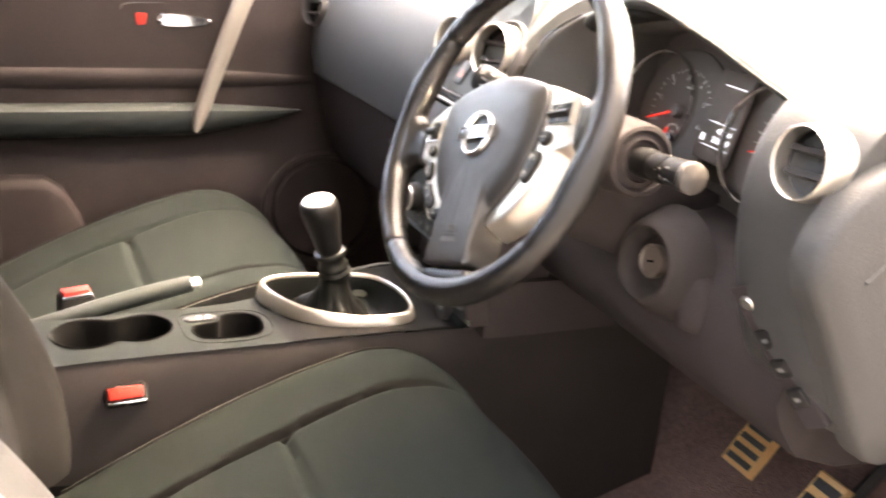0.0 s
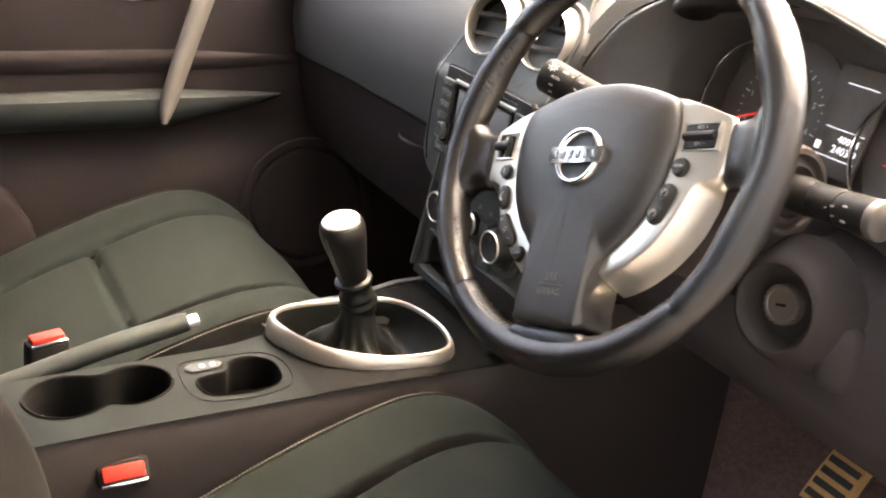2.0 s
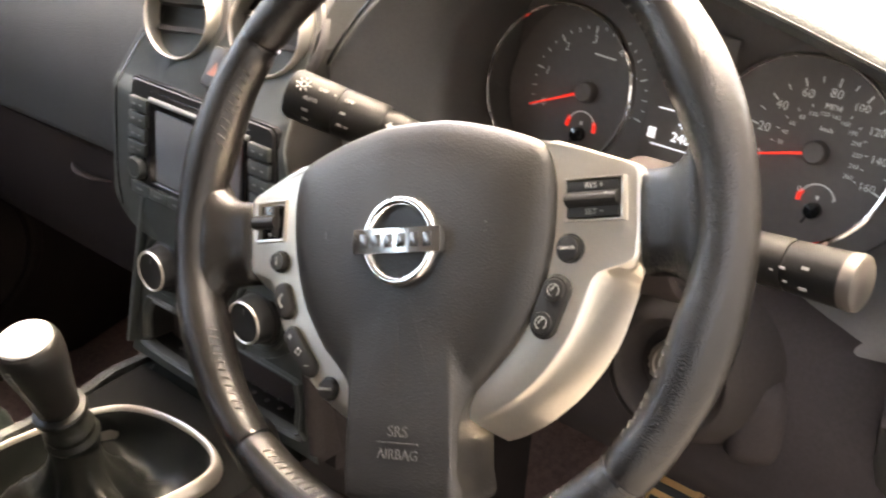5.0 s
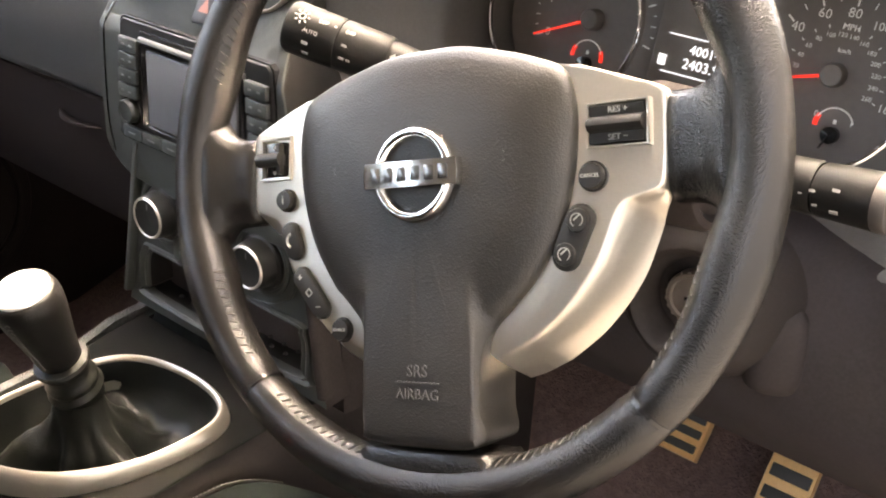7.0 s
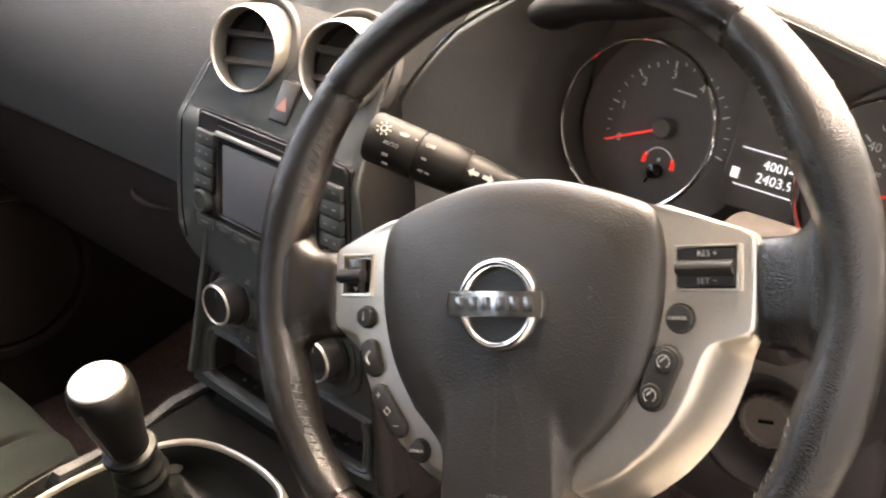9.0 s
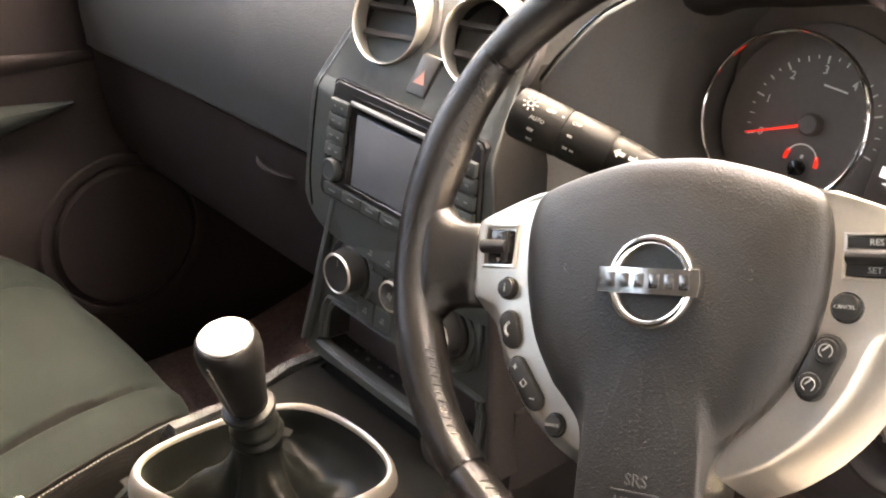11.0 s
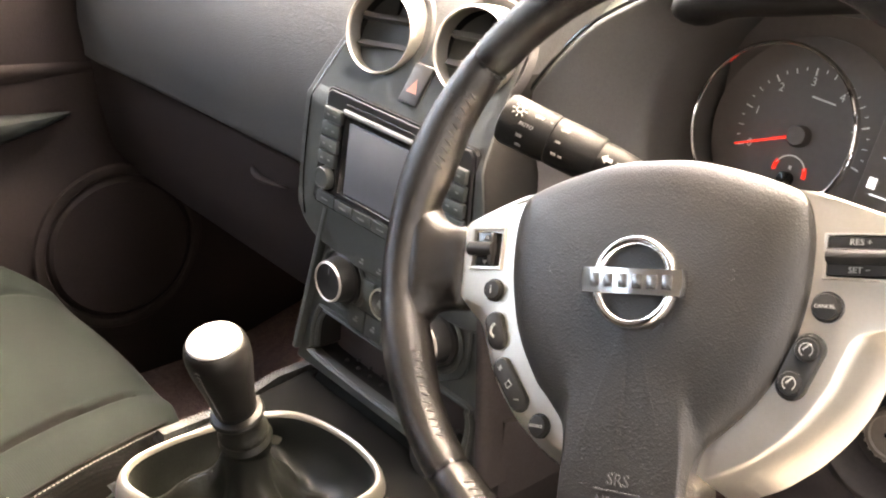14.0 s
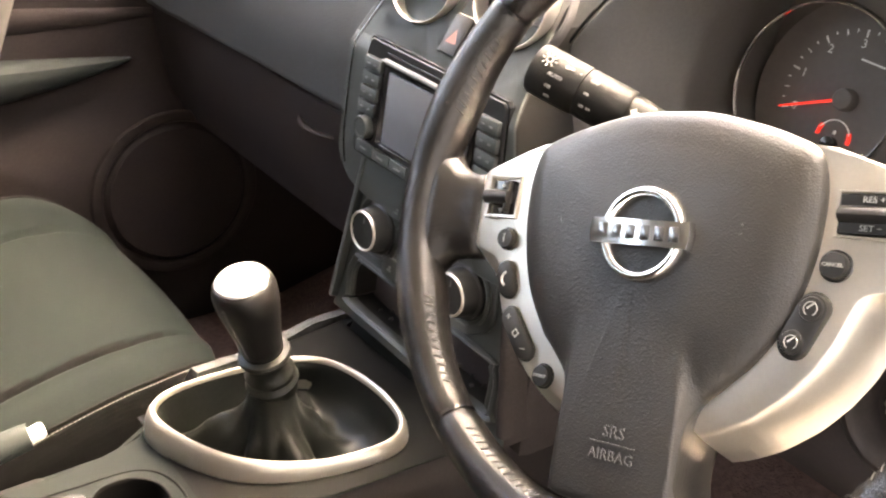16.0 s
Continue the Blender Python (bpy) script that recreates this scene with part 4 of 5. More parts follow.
# left stalk, with the lamp switch
def stalk(a, b, parent, left):
    a, b = Vector(a), Vector(b)
    m = facing(b, b - a, up=(0, -0.6, 1))
    L = (b - a).length
    s = part("stalk", lathe([(0.0115, -L), (0.0125, -0.105), (0.0142, -0.095), (0.0155, -0.080), (0.0140, -0.064)], m, 28), STALKBLACK, parent, "black control stalk with white symbols")
    if left:
        part("stalk_collar", lathe([(0.0160, -0.074), (0.0172, -0.072), (0.0174, -0.041), (0.0168, -0.039)], m, 32), STALKBLACK, s)
        part("stalk_knob", lathe([(0.0168, -0.0385), (0.0176, -0.037), (0.0180, -0.004), (0.0168, -0.001), (0.0140, 0.0), (0, 0.0008)], m, 32), STALKBLACK, s)
    else:
        part("stalk_boot", lathe([(0.0400, -0.140), (0.0375, -0.096), (0.0350, -0.091), (0.0310, -0.090), (0.0275, -0.094), (0.0250, -0.093), (0.0215, -0.090), (0.0190, -0.093), (0.0130, -0.094)], m, 36), KNEEMAT, s, "round dark boot at the stalk's foot")
        part("stalk_collar", lathe([(0.0125, -0.066), (0.0138, -0.064), (0.0142, -0.040), (0.0136, -0.038)], m, 32), STALKBLACK, s)
        part("stalk_knob", lathe([(0.0132, -0.0375), (0.0140, -0.036), (0.0150, -0.0075), (0.0146, -0.0070)], m, 32), STALKBLACK, s)
        part("end_cap", lathe([(0.0150, -0.0070), (0.0153, -0.0065), (0.0154, -0.002), (0.0148, 0.0), (0.0130, 0.0012), (0, 0.0016)], m, 32), CAPGREY, s, "grey-brown end cap")
    return s, m


sl, ML = stalk((0.335, 0.165, 0.671), (0.178, 0.105, 0.709), column, True)
sr, MR = stalk((0.42, 0.135, 0.685), (0.580, 0.118, 0.705), column, False)
def on_stalk(m, back, turn, r):
    """A frame on the stalk's skin: back metres from its tip, turned round it."""
    x, y, z = m.to_3x3().col
    n = (x * math.cos(radians(turn)) + y * math.sin(radians(turn))).normalized()
    o = m.translation + z * (-back) + n * (r + 0.0004)
    return n, o, z


def stalk_mark(m, s, text, back, turn, r, size, flip):
    n, o, z = on_stalk(m, back, turn, r)
    x = (z * flip).normalized()
    y = n.cross(x)
    q = axes(o, x, y, n)
    if text == "-":
        part("mark", rbox((0, 0, 0), (size, size * 0.45, 0.0005), 0, q), INK, s)
    elif text == "sun":
        part("lamp_symbol", ring(size * 0.35, 0.0005, q, 16, 5), INK, s)
        for k in range(8):
            part("ray", rbox((size * 0.72, 0, 0), (size * 0.3, 0.0007, 0.0005), 0, q @ Matrix.Rotation(k * math.pi / 4, 4, "Z")), INK, s)
    else:
        part("lettering", text_bm(text, size, q, depth=0.0002), INK, s)


def face_turn(m, eye):
    """The angle round a stalk that faces a place."""
    x, y, z = m.to_3x3().col
    d = Vector(eye) - m.translation
    return math.degrees(math.atan2(d.dot(y), d.dot(x)))


_ft = face_turn(ML, (0.45, -0.5, 0.9))
for txt, back, dt, size in (("sun", 0.012, 35, 0.0075), ("OFF", 0.027, 38, 0.0055), ("AUTO", 0.021, 8, 0.0055), ("-", 0.019, -18, 0.006), ("-", 0.020, -42, 0.006), ("-", 0.036, 38, 0.0024), ("OFF", 0.047, 36, 0.0055), ("-", 0.046, 6, 0.005), ("-", 0.046, -22, 0.005), ("-", 0.051, -22, 0.004)):
    stalk_mark(ML, sl, txt, back, _ft + dt, 0.0178, size * (0.72 if txt != "sun" else 0.85), -1)
for k in (-1, 1):
    stalk_mark(ML, sl, "-", 0.078 + k * 0.004, _ft + 15, 0.0120, 0.005, -1)
for k in (-1, 1):
    n, o, z = on_stalk(ML, 0.086 + k * 0.0052, _ft + 20, 0.0152)
    q = axes(o, z * -k, n.cross(z * -k), n)
    part("arrow_symbol", plate([(0.0042, 0.0), (0.0006, 0.0034), (0.0006, 0.0014), (-0.0036, 0.0014), (-0.0036, -0.0014), (0.0006, -0.0014), (0.0006, -0.0034)], [(1, 0.0), (1, 0.0004)], q, smooth=False), INK, sl)
_ft = face_turn(MR, (0.6, -0.5, 0.9))
for back, dt, size in ((0.024, 36, 0.007), (0.034, 30, 0.004), (0.042, 12, 0.003), (0.036, 2, 0.005), (0.024, -8, 0.006)):
    stalk_mark(MR, sr, "-", back, _ft + dt, 0.0148 - 0.07 * max(0.0, back - 0.020) ** 1.2, size * 0.6, 1)
# ignition lock in its round recess
IM = facing((0.4655, 0.174, 0.5745), (0.05, -1, 0.12))
ign = part("ignition_lock", lathe([(0.0640, -0.040), (0.0560, -0.022), (0.0500, -0.010), (0.0460, -0.003), (0.0425, 0.0010), (0.0395, 0.0022), (0.0370, 0.0008), (0.0340, -0.005), (0.0300, -0.013), (0.0280, -0.020), (0.0, -0.022)], IM @ at(0.002, -0.001, 0.004), 48), GRAINBLACK, column, "black round ignition surround", smooth=40)
part("barrel", lathe([(0.0182, -0.021), (0.0182, -0.0080), (0.0170, -0.0058), (0.0148, -0.0056), (0.0138, -0.0072), (0, -0.0070)], IM, 40), KEYMET, ign, "worn metal key barrel")
part("key_slot", rbox((0, 0, 0), (0.010, 0.0024, 0.001), 0, IM @ at(0, 0, -0.0066) @ Matrix.Rotation(0.3, 4, "Z")), GLOSS, ign)
for k in range(20):
    part("barrel_notch", rbox((0.0180, 0, -0.0085), (0.0012, 0.0022, 0.004), 0.0004, IM @ Matrix.Rotation(2 * math.pi * k / 20, 4, "Z")), KEYMET, ign)
part("column_knob", plate([(-0.012, 0.030), (0.012, 0.030), (0.019, 0.0), (0.015, -0.030), (-0.015, -0.030), (-0.019, 0)], [(1, -0.03), (1, 0.0), (0.85, 0.010), (0.5, 0.013)], facing((0.520, 0.205, 0.545), (0.45, -1, 0.0))), KNEEMAT, dash, "small grey grip by the knee panel", smooth=60)

# ---- steering wheel ----
WM = COL @ Matrix.Rotation(radians(TURN_W), 4, "Z")
wheel = thing("steering_wheel", WM, "black leather steering wheel with silver spokes, turned a little", "steering wheel")
RB = 0.1765
RD = -0.010
def rim_r(a):
    """The rim's thickness round the wheel: thicker at the thumb grips."""
    a = (a + 180) % 360 - 180
    g = 0.0
    for c, w, h in ((21, 11, 0.0026), (159, 11, 0.0026), (-20, 10, 0.0022), (-160, 10, 0.0022), (-90, 26, 0.0016)):
        d = (a - c + 180) % 360 - 180
        g += h * math.exp(-(d / w) ** 2)
    return 0.0138 + g


def rim_arc(a0, a1, grow=0.0, n=64):
    rows = []
    for i in range(n + 1):
        a = a0 + (a1 - a0) * i / n
        r = rim_r(a) + grow
        e = min(i, n - i)
        if n > 4:
            r -= 0.0011 * max(0.0, 1 - e / 1.6)
        ca, sa = math.cos(radians(a)), math.sin(radians(a))
        row = []
        for j in range(24):
            b = 2 * math.pi * j / 24
            q = RB - (r - 0.0138) * 0.8 + r * math.cos(b)
            row.append(Vector((q * ca, q * sa, RD + r * 1.06 * math.sin(b))))
        rows.append(row)
    return loft(rows)


SEAMS = (45.0, 135.0, 226.5, 314.5)
for a0, a1 in zip(SEAMS, SEAMS[1:] + (405.0,)):
    part("rim_section", rim_arc(a0 + 0.22, a1 - 0.22), LEATHER, wheel, "black grained leather rim", local=True, smooth=70)
for a in SEAMS:
    part("rim_seam", rim_arc(a - 0.3, a + 0.3, -0.0002, 2), GLOSS, wheel, local=True)
# lacing on the inner side of the rim
for a0, a1 in ((141, 160), (201, 222), (232, 258), (282, 308), (-40, -20), (20, 40)):
    bm = bmesh.new()
    for i in range(int((a1 - a0) / 1.9)):
        a = a0 + i * 1.9
        r = rim_r(a)
        pts = []
        for da, b in ((0.0, 138), (0.4, 148), (0.8, 157)):
            q = RB - (r - 0.0138) * 0.8 + (r + 0.0002) * math.cos(radians(b))
            pts.append(Vector((q * math.cos(radians(a + da)), q * math.sin(radians(a + da)), RD + (r + 0.0002) * 1.06 * math.sin(radians(b)))))
        tube(pts, 0.00036, 5, bm)
    tagged(part("lacing", bm, RIMTHREAD, wheel, local=True), kind="stuff")
# hub, in the wheel's own frame: a broad shield that runs down into a raised column
_hr = [(0.022, 0.0572), (0.046, 0.0520), (0.068, 0.0450), (0.082, 0.0375), (0.0875, 0.022), (0.0882, 0.004), (0.0858, -0.018), (0.0785, -0.043), (0.0660, -0.0640), (0.0505, -0.0810), (0.0410, -0.0910), (0.0372, -0.1030), (0.0366, -0.130), (0.0360, -0.1490)]
HUB = [(0.0, 0.0580)] + _hr + [(0.0, -0.1525)] + [(-x, y) for x, y in reversed(_hr)]
def hub_z(x, y, k):
    """The cover's height: a low dome, out of which the lower column rises with a ridge along its side."""
    dome = float(np.interp(k, (0.0, 0.12, 0.3, 0.5, 0.68, 0.82, 0.91, 0.965, 0.988, 1.0), (0.0054, 0.0053, 0.0050, 0.0043, 0.0030, 0.0010, -0.0014, -0.0042, -0.0064, -0.0088)))
    w = float(np.interp(-y, (0.03, 0.06, 0.09, 0.15), (0.0295, 0.0318, 0.0338, 0.0350)))
    d = float(np.interp(-y, (0.03, 0.045, 0.06, 0.08, 0.11, 0.14, 0.149, 0.1525), (-0.012, 0.0004, 0.0036, 0.0048, 0.0056, 0.0056, 0.0050, 0.0010)))
    slope = 1.6 if x > 0 else float(np.interp(-y, (0.07, 0.10), (0.35, 1.6)))
    over = max(0.0, abs(x) - w)
    col = d - 0.0006 * min(1.0, abs(x) / w) ** 2 - slope * over
    m = 0.0010 if x > 0 else 0.0020
    return 0.5 * (dome + col + math.sqrt((dome - col) ** 2 + m * m))


_ho = smooth_loop([(x, y, 0) for x, y in HUB], 200)
_hc = Vector((0, -0.02, 0))
_rows = [[_hc + (p - _hc) * 0.99 + Vector((0, 0, -0.036)) for p in _ho], [p + Vector((0, 0, min(-0.0125, hub_z(p.x, p.y, 1.0) - 0.004))) for p in _ho]]
for k in (1.0, 0.997, 0.99, 0.98, 0.965, 0.945, 0.92, 0.89, 0.86, 0.82, 0.78, 0.74, 0.70, 0.65, 0.60, 0.55, 0.50, 0.44, 0.38, 0.32, 0.26, 0.20, 0.13, 0.06):
    _rows.append([(lambda q: Vector((q.x, q.y, hub_z(q.x, q.y, k) - (0.0012 if k == 1.0 else 0))))(_hc + (p - _hc) * k) for p in _ho])
part("airbag_cover", loft(_rows), HUBMAT, wheel, "grained black airbag cover with a raised lower column", local=True, smooth=50)
def trim(sx):
    """The spoke trim: a flat band beside the cover, a rounded crease and a facet that slopes away under it."""
    inner = [(0.060, 0.0440), (0.074, 0.0390), (0.0835, 0.028), (0.0855, 0.012), (0.0850, 0.0), (0.0842, -0.010), (0.0830, -0.020), (0.0820, -0.024), (0.0800, -0.028), (0.0770, -0.040), (0.0700, -0.053), (0.0590, -0.067), (0.0470, -0.0800), (0.0385, -0.0880), (0.0340, -0.0940), (0.0330, -0.1000)]
    crease = [(0.0860, 0.0395), (0.1090, 0.0315), (0.1288, 0.0246), (0.1312, 0.0210), (0.1316, 0.008), (0.1314, -0.008), (0.1302, -0.0220), (0.1220, -0.0250), (0.1115, -0.0278), (0.1075, -0.0325), (0.1000, -0.0534), (0.0915, -0.0670), (0.0800, -0.0805), (0.0640, -0.0940), (0.0490, -0.1025), (0.0405, -0.1062)]
    step = [(0.0006, 0.0010, 0.004), (0.0006, 0.0010, 0.004), (0.0008, 0.0006, 0.004), (0.0010, 0.0, 0.004), (0.0010, 0.0, 0.004), (0.0010, 0.0, 0.004), (0.0016, -0.0020, 0.005), (0.0060, -0.0055, 0.011), (0.0130, -0.0080, 0.017), (0.0150, -0.0085, 0.020), (0.0135, -0.0105, 0.021), (0.0122, -0.0115, 0.021), (0.0110, -0.0120, 0.021), (0.0095, -0.0120, 0.021), (0.0085, -0.0115, 0.021), (0.0080, -0.0105, 0.021)]
    rows = []
    for i in range(len(inner) - 1):
        for q in range(5 if i < len(inner) - 2 else 6):
            h = q / 5
            p, c, t = (Vector((*u[i][:2], 0)).lerp(Vector((*u[i + 1][:2], 0)), h) for u in (inner, crease, step))
            drop = step[i][2] * (1 - h) + step[i + 1][2] * h
            rows.append((p, c, t, drop))
    for _ in range(2):
        rows = [rows[0]] + [tuple((a + b * 2 + c) / 4 for a, b, c in zip(*w)) for w in zip(rows, rows[1:], rows[2:])] + [rows[-1]]
    out = []
    for p, q, t, drop in rows:
        top = -0.0094 - 0.13 * max(0.0, q.x - 0.098)
        u = (q - p).normalized()
        o = q + t
        pts = [(p, -0.0094), (p.lerp(q, 0.5), -0.0092 + (top + 0.0094) * 0.4), (q - u * 0.0024, top), (q - u * 0.0008, top - 0.0003), (q + t * 0.05, top - 0.0014), (q + t * 0.2, top - drop * 0.20), (q.lerp(o, 0.6), top - 0.0008 - drop * 0.55), (o, top - drop - 0.001), (o - t * 0.12, top - drop - 0.004), (p.lerp(o, 0.6), -0.042)]
        out.append([Vector((sx * w.x, w.y, z)) for w, z in pts])
    return loft(out, False)


for sx in (1, -1):
    part("spoke_trim", trim(sx), SILVER, wheel, "satin-silver spoke trim", local=True, smooth=60)
    # leather spoke that flares from the trim into the rim
    _sp = []
    for x, y0, y1, d in ((0.1300, -0.0275, 0.0225, -0.0170), (0.1322, -0.0300, 0.0240, -0.0132), (0.1380, -0.0305, 0.0236, -0.0120), (0.1440, -0.0308, 0.0236, -0.0105), (0.1495, -0.0322, 0.0250, -0.0085), (0.1545, -0.0352, 0.0282, -0.0060), (0.1590, -0.0405, 0.0340, -0.0035), (0.1635, -0.0475, 0.0420, -0.0020), (0.1690, -0.0520, 0.0480, -0.0040)):
        xs = sx * x
        lift = 0.0010
        _sp.append([Vector((xs, y, z)) for y, z in ((y0, d - 0.013), (y0 + 0.0012, d - 0.006), (y0 + 0.005, d - 0.0014), (y0 * 0.5 + 0.002, d + lift * 0.6), ((y0 + y1) / 2, d + lift), (y1 * 0.5, d + lift * 0.6), (y1 - 0.005, d - 0.0014), (y1 - 0.0012, d - 0.006), (y1, d - 0.013), (y1 - 0.006, d - 0.024), (y0 + 0.006, d - 0.024))])
    part("spoke", loft(_sp), LEATHER, wheel, local=True, smooth=80)
part("lower_spoke", loft([[Vector((sx * w, y - 0.002 * (1 - abs(sx)), z)) for sx, z in ((-1, -0.034), (-1, d - 0.010), (-0.94, d - 0.003), (-0.8, d - 0.0006), (0, d), (0.8, d - 0.0006), (0.94, d - 0.003), (1, d - 0.010), (1, -0.034))] for w, y, d in ((0.0405, -0.1535, 0.0010), (0.0420, -0.1555, 0.0020), (0.0450, -0.1590, 0.0022), (0.0500, -0.1635, 0.0022), (0.0580, -0.1690, 0.0015))]), LEATHER, wheel, "leather foot of the lower spoke", local=True, smooth=60)
# switches on the trim
def wm(x, y, d=-0.0070):
    return at(x, y, d - 0.13 * max(0, abs(x) - 0.098))


RK = wm(0.1085, 0.0082)
part("switch_frame", plate([(-0.0165, 0.0112), (0.0165, 0.0112), (0.0165, -0.0112), (-0.0165, -0.0112)], [(1.0, -0.005), (1.0, -0.0012), (0.97, 0.0), (0.90, -0.0004), (0.88, -0.004)], RK, smooth=False), SILVER, wheel, "raised silver frame", local=True)
part("switch_well", rbox((0, 0, -0.0032), (0.0292, 0.0196, 0.003), 0.0005, RK), GLOSS, wheel, local=True)
_rk = part("cruise_rocker", loft([[RK @ Vector((x, y, z)) for y, z in ((-0.0094, -0.002), (-0.0090, 0.0006), (-0.0040, 0.0002), (-0.0036, 0.0008), (-0.0026, 0.0036), (-0.0008, 0.0048), (0.0010, 0.0046), (0.0026, 0.0032), (0.0036, 0.0008), (0.0040, 0.0002), (0.0090, 0.0008), (0.0094, -0.002))] for x in (-0.0140, -0.0134, 0.0134, 0.0140)]), BUTTON, wheel, "black rocker switch with white lettering", local=True, smooth=40)
lettering("RES +", 0.0042, RK @ at(0.001, 0.0066, 0.0009), INK, _rk)
lettering("SET \u2212", 0.0042, RK @ at(0.001, -0.0066, 0.0007), INK, _rk)
def round_button(x, y, r, name, txt, size):
    b = part(name, lathe([(r * 1.14, -0.004), (r * 1.14, -0.0012), (r * 1.04, -0.0010), (r, -0.0016), (r * 0.98, 0.0008), (r * 0.9, 0.0018), (0, 0.0022)], wm(x, y), 32), BUTTON, wheel, "round black button", local=True)
    lettering(txt, size, wm(x, y) @ at(0, 0, 0.0023), INK, b)


round_button(0.0958, -0.0162, 0.0066, "cancel_button", "CANCEL", 0.0026)
def capsule(x0, y0, x1, y1, r, name, icons):
    d = Vector((x1 - x0, y1 - y0, 0))
    L = d.length
    a = math.atan2(d.y, d.x)
    m = wm((x0 + x1) / 2, (y0 + y1) / 2) @ Matrix.Rotation(a, 4, "Z")
    pts = []
    for k in range(24):
        b = 2 * math.pi * (k + 0.5) / 24
        pts.append(((L / 2 if math.cos(b) >= 0 else -L / 2) + r * math.cos(b), r * math.sin(b)))
    b = part(name, plate(pts, [(1.06, -0.004), (1.06, -0.0008), (0.97, 0.0010), (0.8, 0.0016)], m, smooth=False), BUTTON, wheel, "black capsule-shaped button pad", local=True)
    for x, y, kind in icons:
        q = wm(x, y) @ at(0, 0, 0.0018)
        if kind == "gauge":
            part("button_dome", lathe([(0.0060, -0.0006), (0.0054, 0.0006), (0, 0.0010)], q, 24), BUTTON, b, local=True)
            q = q @ at(0, 0, 0.0010)
            part("dial_symbol", ring(0.0032, 0.00028, q, 16, 5, -60, 240), INK, b, local=True)
            part("hand_symbol", rbox((0.001, 0.001, 0), (0.0045, 0.0008, 0.0005), 0, q @ Matrix.Rotation(0.7, 4, "Z")), INK, b, local=True)
        elif kind == "phone":
            part("phone_symbol", ring(0.0040, 0.0009, q @ at(0.002, 0, 0), 10, 5, 110, 250), INK, b, local=True)
        elif kind == "speaker":
            part("speaker_symbol", ring(0.0024, 0.0004, q, 4, 5), INK, b, local=True)
        else:
            lettering(kind, 0.0068, q, INK, b)


capsule(0.0888, -0.0372, 0.0818, -0.0536, 0.0074, "cruise_buttons", [(0.0888, -0.0372, "gauge"), (0.0818, -0.0536, "gauge")])
TG = wm(-0.1095, 0.0075)
part("switch_frame", plate([(-0.0125, 0.0135), (0.0125, 0.0135), (0.0115, -0.0125), (-0.0130, -0.0125)], [(1.0, -0.005), (1.0, -0.0012), (0.96, 0.0), (0.86, -0.0004), (0.84, -0.004)], TG, smooth=False), SILVER, wheel, "raised silver frame", local=True)
part("switch_well", rbox((0, 0, -0.0034), (0.0205, 0.0215, 0.003), 0.001, TG), GLOSS, wheel, local=True)
part("toggle", tube([TG @ Vector((-0.012, 0, 0.001)), TG @ Vector((0.006, 0, 0.001))], 0.0044, 12), BUTTON, wheel, "black toggle roller", local=True)
part("toggle_bar", rbox((0.0045, 0, 0.001), (0.0036, 0.0190, 0.004), 0.001, TG), BUTTON, wheel, local=True)
for k in (-1, 1):
    part("arrow_symbol", plate([(-0.0016, -0.0012 * k), (0.0016, -0.0012 * k), (0.0, 0.0016 * k)], [(1, 0.0), (1, 0.0004)], TG @ at(-0.002, k * 0.0078, -0.0018), smooth=False), INK, wheel, local=True)
round_button(-0.1010, -0.0172, 0.0060, "info_button", "i", 0.0075)
capsule(-0.0972, -0.0365, -0.0940, -0.0460, 0.0060, "phone_button", [(-0.0956, -0.0412, "phone")])
capsule(-0.0880, -0.0630, -0.0745, -0.0800, 0.0060, "volume_buttons", [(-0.0880, -0.0630, "+"), (-0.0812, -0.0715, "speaker"), (-0.0745, -0.0800, "\u2212")])
round_button(-0.0590, -0.0925, 0.0062, "source_button", "SOURCE", 0.0024)
lettering("SRS", 0.0088, at(0.0015, -0.1125, 0.0061), HUBTEXT, wheel)
lettering("AIRBAG", 0.0078, at(0.0015, -0.1245, 0.0062), HUBTEXT, wheel)
part("embossed_line", rbox((0, 0, 0), (0.027, 0.0007, 0.0006), 0, at(0.0015, -0.1182, 0.0061)), HUBTEXT, wheel, local=True)
for x, y in ((-0.052, -0.004), (0.052, -0.004)):
    part("embossed_mark", ring(0.0028, 0.0003, at(x, y, 0.0034), 10, 5, 40, 320), HUBTEXT, wheel, local=True)
# badge: a plain ring with a bar across it
_em = at(0.0008, -0.0100, 0.0062)
badge = part("badge_ring", lathe([(0.0192, -0.002), (0.0196, 0.0020), (0.0210, 0.0034), (0.0226, 0.0038), (0.0240, 0.0030), (0.0250, 0.0010), (0.0252, -0.003)], _em, 64), CHROME, wheel, "chrome ring badge with a plain bar", local=True, smooth=60)
_bar = [(-0.0290, 0.0070), (0.0290, 0.0070), (0.0300, 0.0), (0.0290, -0.0070), (-0.0290, -0.0070), (-0.0300, 0)]
part("badge_bar", plate(_bar, [(1.0, -0.001), (1.0, 0.0034), (0.985, 0.0046), (0.95, 0.0050)], _em, smooth=False), BARCHROME, badge, "polished bar", local=True)
for i in range(6):
    part("bar_mark", rbox((0, 0, 0), (0.0056, 0.0076, 0.0006), 0.0012, _em @ at(-0.0212 + i * 0.0085, 0, 0.0051)), BARMARK, badge, local=True)

